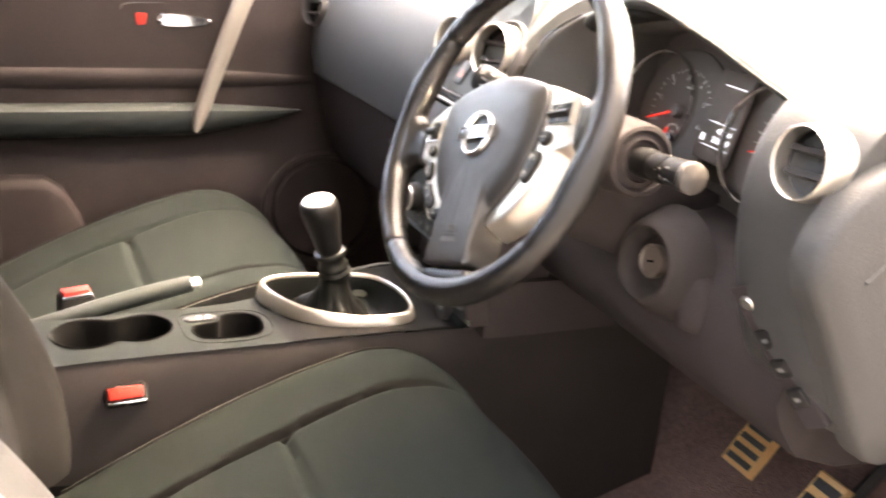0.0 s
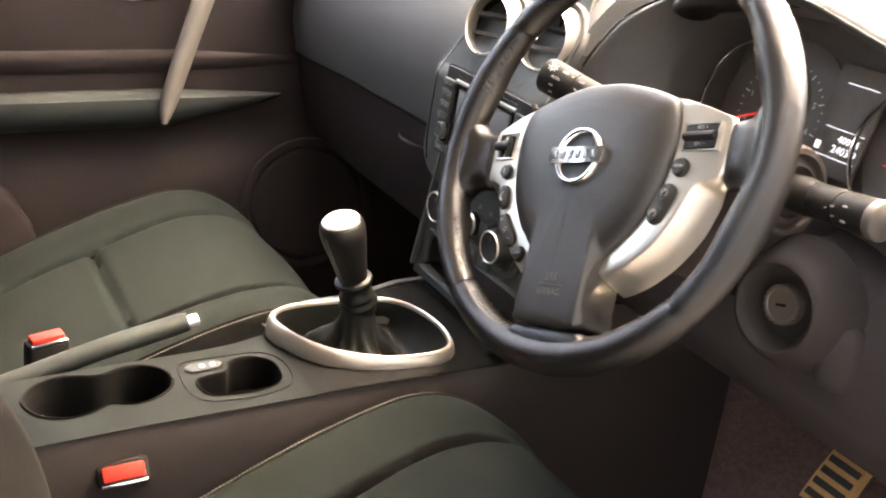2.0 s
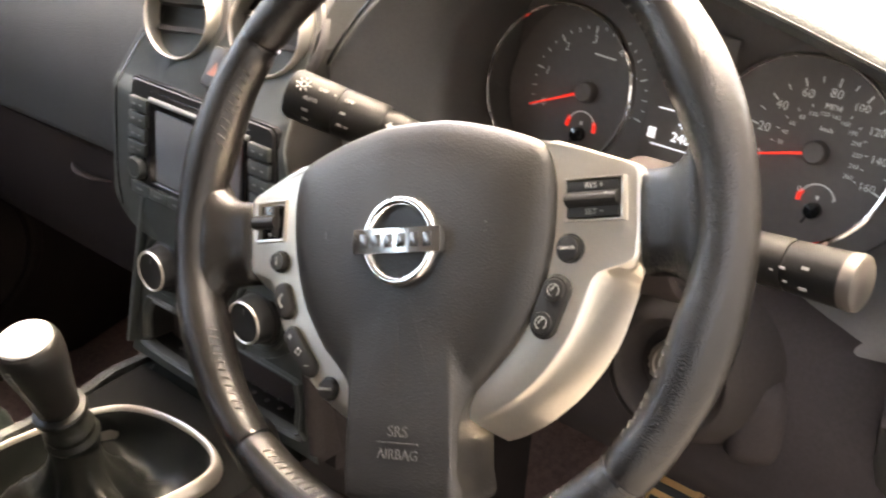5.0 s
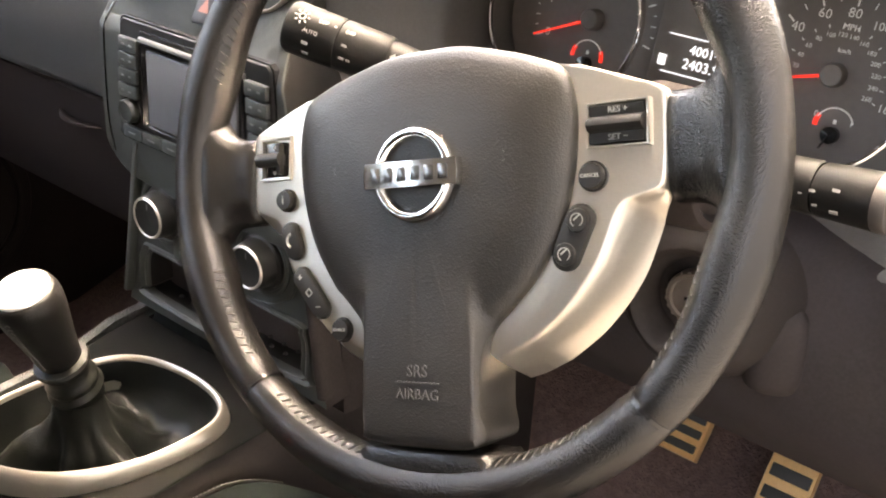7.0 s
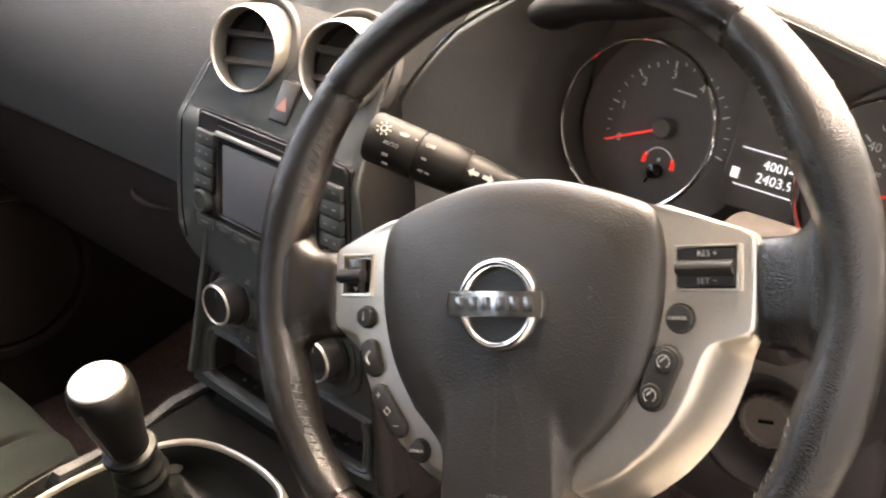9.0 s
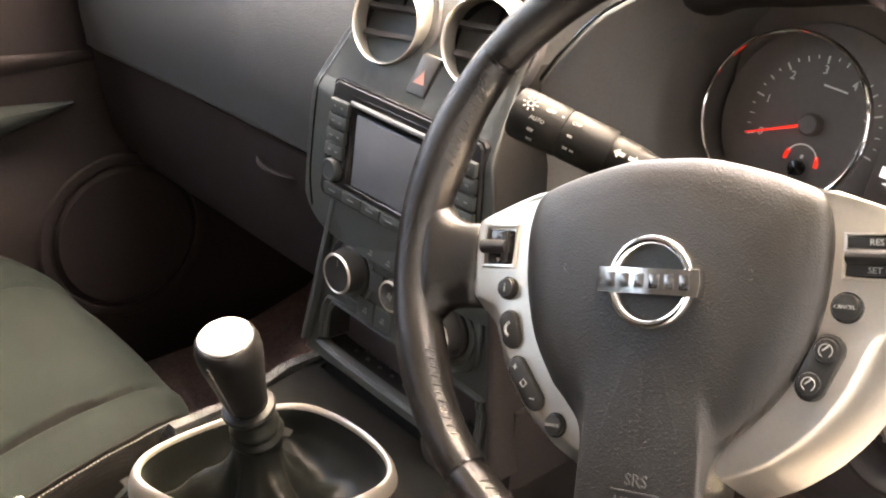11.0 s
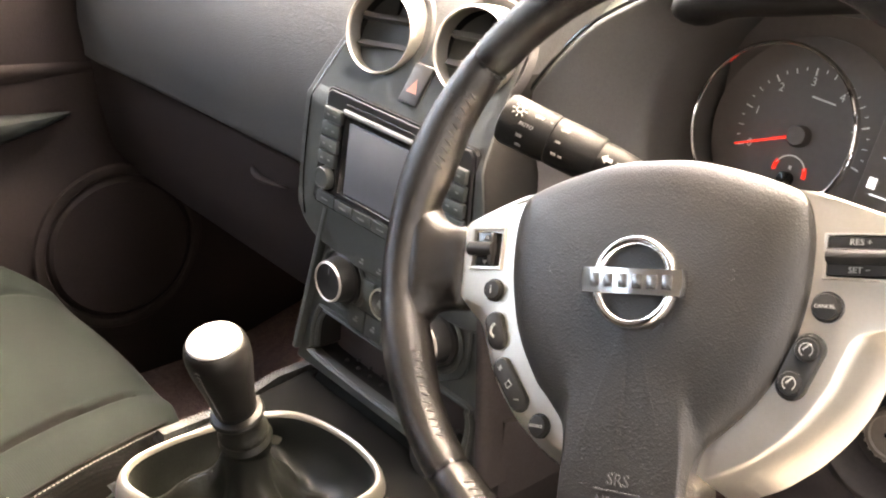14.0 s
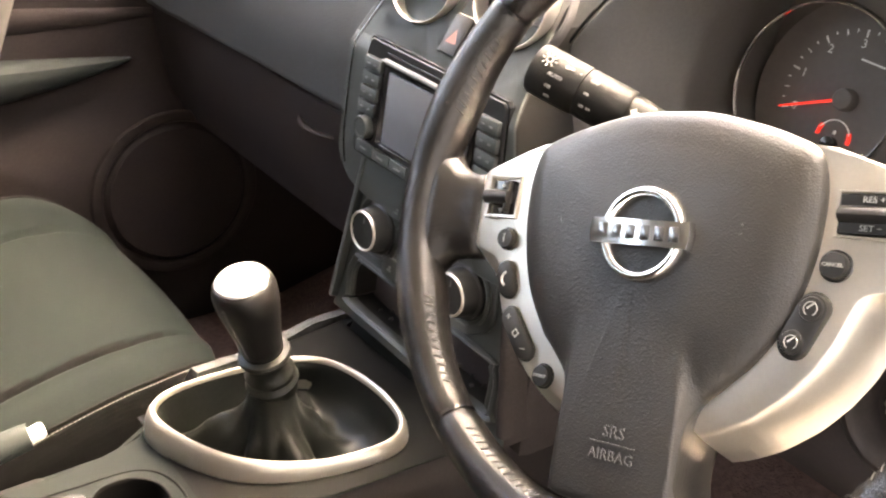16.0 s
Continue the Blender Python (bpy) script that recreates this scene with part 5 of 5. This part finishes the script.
# ---- centre console ----
console = thing("centre_console", (CX, -0.2, 0.0), "black centre console with two cup holders and a tray", "centre console")
_cs = []
for y, z, xl, xr in ((-0.62, 0.345, -0.050, 0.138), (-0.46, 0.352, -0.050, 0.140), (-0.30, 0.353, -0.050, 0.141), (-0.13, 0.353, -0.050, 0.147)):
    _cs.append([Vector(p) for p in ((xl, y, 0.0), (xl, y, 0.29), (xl + 0.004, y, 0.308), (xl + 0.012, y, 0.314), (0.004, y, 0.314), (0.012, y, z - 0.004), (0.016, y, z - 0.075), (xr - 0.014, y, z - 0.075), (xr - 0.006, y, z + 0.001), (xr, y, z - 0.014), (xr + 0.004, y, z - 0.06), (xr + 0.006, y, 0.0))])
for y, z, xl, xr in ((-0.06, 0.353, -0.056, 0.150), (0.02, 0.352, -0.068, 0.153), (0.08, 0.352, -0.078, 0.157), (0.14, 0.352, -0.088, 0.164), (0.20, 0.352, -0.088, 0.166), (0.50, 0.352, -0.088, 0.166)):
    zf = z if y > 0.09 else z - 0.075
    _cs.append([Vector(p) for p in ((xl, y, 0.0), (xl, y, z - 0.03), (xl + 0.005, y, z - 0.004), (xl + 0.016, y, z - 0.003), (xl + 0.018, y, zf), (0.0, y, zf), (0.004, y, zf), (xr - 0.014, y, zf), (xr - 0.006, y, z + 0.001), (xr, y, z - 0.014), (xr + 0.004, y, z - 0.06), (xr + 0.006, y, 0.0))])
_cb = part("console_body", loft(_cs), GRAINBLACK, console, smooth=40)
# Upward faces take the darker tone to hold back light from above.
_cb.data.materials.append(CONSOLETOP)
for p in _cb.data.polygons:
    if p.normal.z > 0.5:
        p.material_index = 1
part("stack_foot", loft([[Vector((x0, y, 0.348)), Vector((x1, y, 0.348)), Vector((x1 - 0.006, y + 0.004, 0.425)), Vector((x0 + 0.006, y + 0.004, 0.425))] for x0, x1, y in ((-0.090, 0.182, 0.150), (-0.094, 0.186, 0.158), (-0.094, 0.200, 0.50))]), KNEEMAT, console, "dark foot of the centre stack", smooth=40)
# top plate with real wells for the cups and the tray
CUPS = [(0.022, -0.285), (0.028, -0.262), (0.050, -0.246), (0.076, -0.250), (0.094, -0.272), (0.096, -0.295), (0.088, -0.315), (0.098, -0.335), (0.100, -0.36), (0.085, -0.385), (0.055, -0.395), (0.030, -0.380), (0.020, -0.355), (0.024, -0.335), (0.030, -0.315)]
COIN = [(0.074, -0.222), (0.096, -0.222), (0.110, -0.208), (0.114, -0.160), (0.102, -0.136), (0.066, -0.132), (0.047, -0.148), (0.045, -0.170), (0.052, -0.181), (0.066, -0.188), (0.069, -0.206)]
ZT = 0.3555
bm = bmesh.new()
def edge_loop(pts):
    vs = [bm.verts.new(p) for p in pts]
    return [bm.edges.new((a, b)) for a, b in zip(vs, vs[1:] + vs[:1])]


_edges = edge_loop([Vector(p) for p in ((0.011, -0.62, ZT), (0.135, -0.62, ZT), (0.137, -0.46, ZT), (0.138, -0.30, ZT), (0.144, -0.12, ZT), (0.150, 0.02, ZT), (0.155, 0.09, ZT), (0.157, 0.125, ZT), (-0.070, 0.125, ZT), (-0.066, 0.08, ZT), (-0.056, 0.02, ZT), (-0.046, -0.06, ZT), (-0.036, -0.092, ZT), (0.000, -0.122, ZT), (0.009, -0.16, ZT), (0.012, -0.20, ZT), (0.011, -0.40, ZT))])
BZ = [(0.006, -0.1120), (0.046, -0.1040), (0.086, -0.0800), (0.112, -0.0420), (0.126, 0.006), (0.127, 0.050), (0.108, 0.073), (0.066, 0.080), (0.020, 0.073), (-0.010, 0.054), (-0.026, 0.015), (-0.028, -0.040), (-0.018, -0.090)]
for o in (CUPS, COIN, BZ):
    _edges += edge_loop(smooth_loop([(x, y, ZT) for x, y in o], 48))
bmesh.ops.triangle_fill(bm, edges=_edges, use_beauty=True, use_dissolve=False)
part("console_top", bm, CONSOLETOP, console, "dark grey console top with cut-outs")
# Near-black sheet over the front of the console top, round the lever.
bm = bmesh.new()
_edges = edge_loop([Vector((x, y, ZT + 0.0016)) for x, y in ((0.1440, -0.114), (0.146, -0.05), (0.149, 0.02), (0.154, 0.09), (0.156, 0.124), (-0.069, 0.124), (-0.065, 0.08), (-0.055, 0.02), (-0.045, -0.05), (-0.030, -0.06), (-0.024, -0.114))])
_edges += edge_loop([Vector((p.x, p.y, ZT + 0.0016)) for p in smooth_loop([(x, y, 0) for x, y in BZ], 48)])
bmesh.ops.triangle_fill(bm, edges=_edges, use_beauty=True, use_dissolve=False)
part("gear_surround", bm, CONSOLEDARK, console, "near-black sheet on the console top round the gear lever")
# Wells are drawn in a darker colour than the console top.
def well(outline, depth, name, label):
    top = smooth_loop([(x, y, ZT) for x, y in outline], 48)
    c = sum(top, Vector()) / len(top)
    rows = [[c + (p - c) * s + Vector((0, 0, h)) for p in top] for s, h in ((1.03, 0.0006), (1.015, 0.0022), (0.99, 0.0016), (0.975, -0.002), (0.95, -depth), (0.5, -depth), (0.02, -depth))]
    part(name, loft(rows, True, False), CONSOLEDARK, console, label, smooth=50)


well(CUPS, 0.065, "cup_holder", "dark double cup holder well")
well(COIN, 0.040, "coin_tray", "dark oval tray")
_sw = smooth_loop([(0.0415, -0.222, 0), (0.0500, -0.229, 0), (0.0585, -0.222, 0), (0.0590, -0.206, 0), (0.0570, -0.191, 0), (0.0490, -0.186, 0), (0.0415, -0.192, 0), (0.0405, -0.206, 0)], 32)
_pl = part("lock_switch", loft([[Vector((0.050 + (p.x - 0.050) * k, -0.207 + (p.y + 0.207) * k, h)) for p in _sw] for k, h in ((1.0, 0.352), (1.0, 0.3572), (0.95, 0.3582), (0.7, 0.3578), (0.05, 0.3577))], True, False), BUTTON, console, "oval black switch with white symbols", smooth=50)
for y in (-0.209, -0.197):
    part("icon_bar", rbox((0.050, y, 0.3584), (0.0055, 0.0050, 0.0008), 0), GLOWDIM, _pl)
_gr = smooth_loop([(0.034, -0.228, ZT), (0.066, -0.236, ZT), (0.102, -0.233, ZT), (0.120, -0.212, ZT), (0.124, -0.158, ZT), (0.108, -0.125, ZT), (0.064, -0.121, ZT), (0.038, -0.140, ZT), (0.033, -0.185, ZT)], 64)
part("tray_groove", tube(_gr + _gr[:1], 0.0009, 6), CONSOLEDARK, console, "fine dark groove round the tray")

part("carpet_flank", loft([[Vector((-0.062 - 0.02 * (y > 0.05), y, 0.354)), Vector((-0.075 - 0.02 * (y > 0.05), y, 0.352)), Vector((-0.15, y, 0.24)), Vector((-0.17, y, 0.02)), Vector((-0.08, y, 0.02))] for y in (-0.04, 0.03, 0.10, 0.17)]), CARPETGREY, console, "speckled grey carpet flank", smooth=40)

# ---- gear lever ----
gear = thing("gear_lever", (CX, 0.0, 0.355), "manual gear lever with bright cap and leather gaiter", "gear lever")
_t = smooth_loop([(x, y, 0.356) for x, y in BZ], 72)
_c = sum(_t, Vector()) / len(_t)
def bz(s, h):
    """A loop round the lever: scaled from the ridge, raised towards its rear."""
    return [_c + (p - _c) * s + Vector((0, 0, h + 0.009 * max(0, (_c.y - p.y) / 0.09))) for p in _t]


part("bezel", loft([bz(1.066, -0.010), bz(1.064, -0.002), bz(1.055, 0.0055), bz(1.037, 0.0115), bz(1.015, 0.0150), bz(0.995, 0.0160), bz(0.978, 0.0150), bz(0.968, 0.0120), bz(0.962, 0.004), bz(0.958, -0.02)], True, False), SILVER, gear, "satin-silver gear lever bezel", smooth=60)
_ga = []
_gp = smooth_line([(0.90, 0.338, 0), (0.82, 0.327, 0), (0.72, 0.3225, 0), (0.60, 0.3245, 0), (0.50, 0.332, 0), (0.42, 0.344, 0), (0.35, 0.359, 0), (0.30, 0.374, 0), (0.26, 0.389, 0), (0.225, 0.402, 0)], 30)
for k, (w, z, _) in enumerate(_gp):
    f = k / 29
    centre = _c.lerp(Vector((0.0400, -0.0180, 0)), min(1.0, ((1 - w) / 0.74)))
    fold = max(0.0, min(1.0, (0.97 - w) * 4)) * min(1.0, max(0.0, (w - 0.22) * 4))
    row = []
    for p in _t:
        d = Vector((p.x - _c.x, p.y - _c.y, 0))
        a = math.atan2(d.y, d.x)
        wave = math.sin(3 * a + 0.9 + 2.2 * f) + 0.7 * math.sin(5 * a + 2.0 - 2.0 * f) + 0.3 * math.sin(11 * a + 4 * f)
        rad = d.length * w * (1 + 0.17 * wave * fold)
        near = max(0.0, min(1.0, (0.40 - w) / 0.15))
        rad = rad * (1 - near) + 0.0200 * near
        rad = max(rad, 0.0195) if w < 0.5 else rad
        u = d.normalized()
        row.append(Vector((centre.x + u.x * rad, centre.y + u.y * rad, z + 0.0075 * wave * fold)))
    _ga.append(row)
_ga = [bz(0.966, 0.0105), bz(0.952, 0.0060), bz(0.940, -0.0060)] + _ga + [[Vector((0.0400, -0.0180, 0.4045)) + (p - _c).normalized() * 0.012 for p in _t]]
part("gaiter", loft(_ga, True, False), GAITER, gear, "creased black leather gaiter", smooth=80)
KA = Vector((0.003, -0.026, 0.09)).normalized()
KT = Vector((0.044, -0.050, 0.512))
km = facing(KT, KA, up=(0, 1, 0))
part("shaft", lathe([(0.0196, -0.126), (0.0206, -0.120), (0.0222, -0.1165), (0.0232, -0.1130), (0.0216, -0.1095), (0.0206, -0.1075), (0.0214, -0.1050), (0.0216, -0.1025), (0.0200, -0.0995), (0.0184, -0.0960), (0.0178, -0.0900), (0.0178, -0.0865), (0.0218, -0.0850), (0.0228, -0.0825), (0.0218, -0.0795), (0.0165, -0.0775)], km, 36), GAITER, gear, "ribbed black lever collar", smooth=40)
part("knob", lathe([(0.0158, -0.0785), (0.0172, -0.0770), (0.0182, -0.0700), (0.0200, -0.0560), (0.0228, -0.0400), (0.0252, -0.0260), (0.0262, -0.0160), (0.0260, -0.0090), (0.0246, -0.0036), (0.0222, -0.0008), (0.0214, -0.0006)], km, 40), KNOBLEATHER, gear, "stitched leather knob", smooth=60)
part("knob_cap", lathe([(0.0217, -0.0015), (0.0215, 0.0004), (0.0196, 0.0020), (0.010, 0.0032), (0, 0.0036)], km, 40), KNOBTOP, gear, "bright metal knob cap", smooth=60)
bm = bmesh.new()
for i in range(14):
    f = -0.072 + i * 0.0045
    r = 0.0182 + 0.0078 * min(1.0, (f + 0.070) / 0.05) + 0.0002
    for q in (-0.09, 0.09):
        a = -1.2
        p0 = km @ Vector((r * math.cos(a + q), r * math.sin(a + q), f))
        p1 = km @ Vector((r * math.cos(a), r * math.sin(a), f + 0.002))
        tube([p0, p1], 0.0005, 5, bm)
tagged(part("knob_stitching", bm, DARKTHREAD, gear), kind="stuff")

# ---- handbrake ----
hb = thing("handbrake", (-0.03, -0.36, 0.33), "grey-black handbrake lever with a chrome button, lowered", "handbrake")
_h = smooth_line([(-0.018, -0.42, 0.332), (-0.020, -0.36, 0.345), (-0.022, -0.30, 0.358), (-0.022, -0.25, 0.368), (-0.021, -0.215, 0.375), (-0.020, -0.204, 0.377)], 24)
part("grip", tube(_h, [0.0100 + 0.0016 * math.sin(i / 23 * 3) for i in range(24)], 16, squash=(1.0, 1.08)), ARMREST, hb, "grey moulded grip", smooth=60)
part("collar", tube([_h[6], _h[7]], 0.0122, 16), ARMREST, hb)
part("release_button", lathe([(0.0066, -0.004), (0.0070, 0.008), (0.0055, 0.011), (0, 0.0115)], facing((-0.020, -0.203, 0.377), (0, 1, 0.25), up=(0, 0, 1)), 20), KNOBTOP, hb, "chrome release button")
part("lever_slot", rbox((-0.020, -0.31, 0.318), (0.026, 0.23, 0.010), 0.004), VENTDARK, hb, "dark slot under the lever")

# ---- seats ----
def seat(name, xc, y1, zt, back, label):
    s = thing(name, (xc, y1 - 0.25, 0.05), label, "car seat", "front seats")
    W, L = 0.245, 0.53
    rows = []
    ny, nx = 84, 110
    ys = [y1 - L * (1 - (i / (ny - 1))) for i in range(ny)]
    def top(u, y):
        v = (y - (y1 - L)) / L
        z = zt - 0.22 * max(0.0, 0.78 - v) ** 1.4
        z += 0.014 * math.exp(-((abs(u) - 0.80) / 0.18) ** 2)
        sw = 0.46 + 0.10 * v
        fade = min(1.0, max(0.0, (0.95 - v) * 10))
        z += 0.005 * fade / (1 + math.exp(-(abs(u) - sw - 0.02) / 0.012))
        z -= 0.011 * math.exp(-((abs(u) - sw) / 0.018) ** 2) * fade
        if abs(u) < sw:
            z -= 0.012 * math.exp(-((v - 0.50 - 0.03 * u * u) / 0.012) ** 2)
            z += 0.005 * math.sin(math.pi * min(1.0, v / 0.5) if v < 0.5 else math.pi * (v - 0.5) / 0.5)
        z -= 0.034 * max(0, (v - 0.82) / 0.18) ** 2.8
        return z


    for y in ys:
        v = (y - (y1 - L)) / L
        w = W * (1 - 0.24 * max(0, (v - 0.70) / 0.30) ** 3.0 - 0.02 * (1 - v))
        row = []
        for i in range(nx):
            u = -1 + 2 * i / (nx - 1)
            sx = math.copysign(abs(u) ** 0.92, u)
            e = max(0.0, (abs(u) - 0.88) / 0.12)
            z = top(u, y) - 0.070 * e ** 2.8
            yy = y - 0.02 * (u * u) * max(0, (v - 0.7) / 0.3)
            row.append(Vector((xc + w * sx, yy, z)))
        row += [Vector((xc + w * 1.0, row[-1].y, zt - 0.13)), Vector((xc + w * 0.96, row[-1].y, zt - 0.20)), Vector((xc - w * 0.96, row[0].y, zt - 0.20)), Vector((xc - w * 1.0, row[0].y, zt - 0.13))]
        rows.append(row)
    _cu = part("cushion", loft(rows), FABRIC, s, "grey-green woven cushion with sewn panels, sides coloured darker for shade", smooth=80)
    # Steep cushion sides get a darker fabric in place of their shade.
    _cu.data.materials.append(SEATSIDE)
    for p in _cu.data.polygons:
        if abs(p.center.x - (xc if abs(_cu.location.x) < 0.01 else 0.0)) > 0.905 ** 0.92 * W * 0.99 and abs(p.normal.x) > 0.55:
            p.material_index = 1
    # piping and stitching along the bolster edges
    for sx in (-1, 1):
        off = 0.905
        pts = []
        for k in range(30):
            v = 0.04 + 0.90 * k / 29
            y = y1 - L + L * v
            w = W * (1 - 0.24 * max(0, (v - 0.70) / 0.30) ** 3.0 - 0.02 * (1 - v))
            e = max(0.0, (off - 0.88) / 0.12)
            pts.append(Vector((xc + sx * w * off ** 0.92, y - 0.02 * off * off * max(0, (v - 0.7) / 0.3), top(off, y) - 0.070 * e ** 2.8 + 0.0012)))
        part("piping", tube(pts, 0.0019, 6), FABRIC2, s)
        bm = bmesh.new()
        for a, b in zip(pts, pts[1:]):
            for q in range(4):
                p0, p1 = a.lerp(b, q / 4), a.lerp(b, q / 4 + 0.15)
                tube([p0 + Vector((sx * 0.005, 0, -0.0010)), p1 + Vector((sx * 0.005, 0, -0.0010))], 0.0007, 4, bm)
        tagged(part("stitching", bm, STITCH, s), kind="stuff")
    def on_top(u, v, lift):
        y = y1 - L + L * v
        w = W * (1 - 0.24 * max(0, (v - 0.70) / 0.30) ** 3.0 - 0.02 * (1 - v))
        return Vector((xc + math.copysign(abs(u) ** 0.92, u) * w, y - 0.02 * u * u * max(0, (v - 0.7) / 0.3), top(u, y) + lift))


    for sx in (-1, 1):
        part("seam", tube([on_top(sx * (0.46 + 0.10 * v), v, 0.0006) for v in np.linspace(0.06, 0.93, 30)], 0.0016, 5), FABRIC2, s)
    part("seam", tube([on_top(u, 0.50 + 0.03 * u * u, 0.0006) for u in np.linspace(-0.50, 0.50, 24)], 0.0016, 5), FABRIC2, s)
    part("seat_base", loft([[Vector((xc + sx * 0.22, y, z)) for sx, z in ((-1, 0.02), (-1, zt - 0.18), (1, zt - 0.18), (1, 0.02))] for y in (y1 - 0.47, y1 - 0.03)]), PLASTIC, s)
    # backrest
    rows = []
    for k in range(40):
        f = k / 39
        z = zt - 0.09 + 0.66 * f
        amp = 0.060 * (1 - 0.5 * f)
        yc = back - 0.55 * (min(f, 0.6) - 0.05) ** 2 - 0.60 * max(0, f - 0.6) - amp
        w = 0.25 * (1 - 0.16 * f ** 3) * (1 if f < 0.93 else (1 - ((f - 0.93) / 0.07) ** 2 * 0.35))
        th = 0.11 - 0.05 * f
        row = []
        for i in range(41):
            u = -1 + 2 * i / 40
            fw = amp * math.exp(-((abs(u) - 0.84) / 0.17) ** 2) - 0.006 * math.exp(-((abs(u) - 0.6) / 0.02) ** 2)
            e = max(0, (abs(u) - 0.88) / 0.12)
            row.append(Vector((xc + w * u, yc + fw - 0.06 * e ** 2.2, z)))
        row += [Vector((xc + w * 0.98, yc - th, z)), Vector((xc - w * 0.98, yc - th, z))]
        rows.append(row)
    part("backrest", loft(rows), FABRIC2, s, "dark woven backrest", smooth=80)
    return s


driver = seat("driver_seat", 0.385, 0.112, 0.327, -0.385, "dark grey woven driver's seat with sewn bolsters")
passenger = seat("passenger_seat", -0.310, 0.034, 0.324, -0.43, "grey-green woven front passenger seat beside the console")
# pale band with double stitching on the outer bolster of the driver's backrest
_bl, _pn, _s1, _s2 = [], [], [], []
for k in range(24):
    f = 0.16 + 0.80 * k / 23
    z = 0.248 + 0.66 * f
    yb = -0.375 - 0.55 * (min(f, 0.6) - 0.05) ** 2 - 0.60 * max(0, f - 0.6)
    c = Vector((0.0, yb, z))
    _bl.append([c + Vector(v) for v in ((0.596, 0.001, 0.0), (0.612, 0.005, -0.002), (0.632, 0.003, -0.010), (0.648, -0.004, -0.022), (0.655, -0.012, -0.034), (0.640, -0.03, -0.034), (0.60, -0.03, 0.0))])
    _pn.append([c + Vector(v) for v in ((0.652, -0.013, -0.036), (0.662, -0.024, -0.046), (0.668, -0.06, -0.05), (0.664, -0.12, -0.05), (0.62, -0.12, -0.04), (0.62, -0.03, -0.03))])
    _s1.append(c + Vector((0.6430, -0.0005, -0.0180)))
    _s2.append(c + Vector((0.6520, -0.0070, -0.0275)))
part("side_band", loft(_bl), BOLSTER, driver, "pale ribbed band with double stitching", smooth=70)
part("side_panel", loft(_pn), FABRIC2, driver, "dark outer side of the backrest", smooth=70)
bm = bmesh.new()
for line in (_s1, _s2):
    for a, b in zip(line, line[1:]):
        for q in range(3):
            tube([a.lerp(b, q / 3), a.lerp(b, q / 3 + 0.26)], 0.0015, 6, bm)
tagged(part("double_stitching", bm, STITCH, driver), kind="stuff")

# ---- belt buckles ----
def buckle(name, m, label, k=1.0):
    b = thing(name, m, label, "belt buckle", "belt buckles")
    part("housing", rbox((0, 0, -0.032), (0.030 * k, 0.058 * k, 0.066), 0.006), STACKSIDE, b, local=True)
    part("press_button", rbox((0, 0.0, 0.002), (0.018 * k, 0.046 * k, 0.010), 0.003), RED, b, "red press button", local=True)
    part("latch_plate", rbox((0.012 * k, 0, -0.001), (0.0035, 0.050 * k, 0.006), 0.001), CHROME, b, "thin bright latch edge", local=True)
    part("stem", rbox((0, 0, -0.13), (0.012, 0.03, 0.14), 0.004), PLASTIC, b, local=True)
    return b


buckle("belt_buckle", pose(0.152, -0.318, 0.316, 8, 52, 0), "black belt buckle with bright red button facing the seat", 0.88)
buckle("belt_buckle", pose(-0.060, -0.352, 0.360, 0, 8, 12), "black upright belt buckle with a red top beside the console", 0.8)

# ---- pedals ----
def pedal(name, c, w, h, label):
    m = facing(c, (0, -1, 0.75), up=(0, 0.6, 1))
    p = thing(name, m, label, "pedal", "pedals")
    part("pad", plate([(-w / 2, h / 2), (w / 2, h / 2), (w / 2 * 1.05, 0), (w / 2, -h / 2), (-w / 2, -h / 2), (-w / 2 * 1.05, 0)], [(1, -0.012), (1, 0.0), (0.96, 0.003)], smooth=False), PEDAL, p, "metal pad tinted gold for warm light", local=True)
    for i in range(4):
        y = (i - 1.5) * h / 4.4
        part("grip_bar", rbox((0, y, 0.0030), (w * 0.86, h * 0.125, 0.004), 0.0012), RUBBER, p, local=True)
    part("arm", tube([Vector((0, h * 0.1, -0.012)), Vector((0, h * 0.5, -0.06)), Vector((0, 0.20, -0.09))], 0.010, 8), RUBBER, p, local=True)
    return p


pedal("brake_pedal", (0.364, 0.500, 0.222), 0.054, 0.074, "brake pedal with metal pad tinted gold for warm light and rubber bars")
pedal("accelerator_pedal", (0.484, 0.505, 0.194), 0.050, 0.110, "accelerator pedal with metal pad tinted gold for warm light and rubber bars")
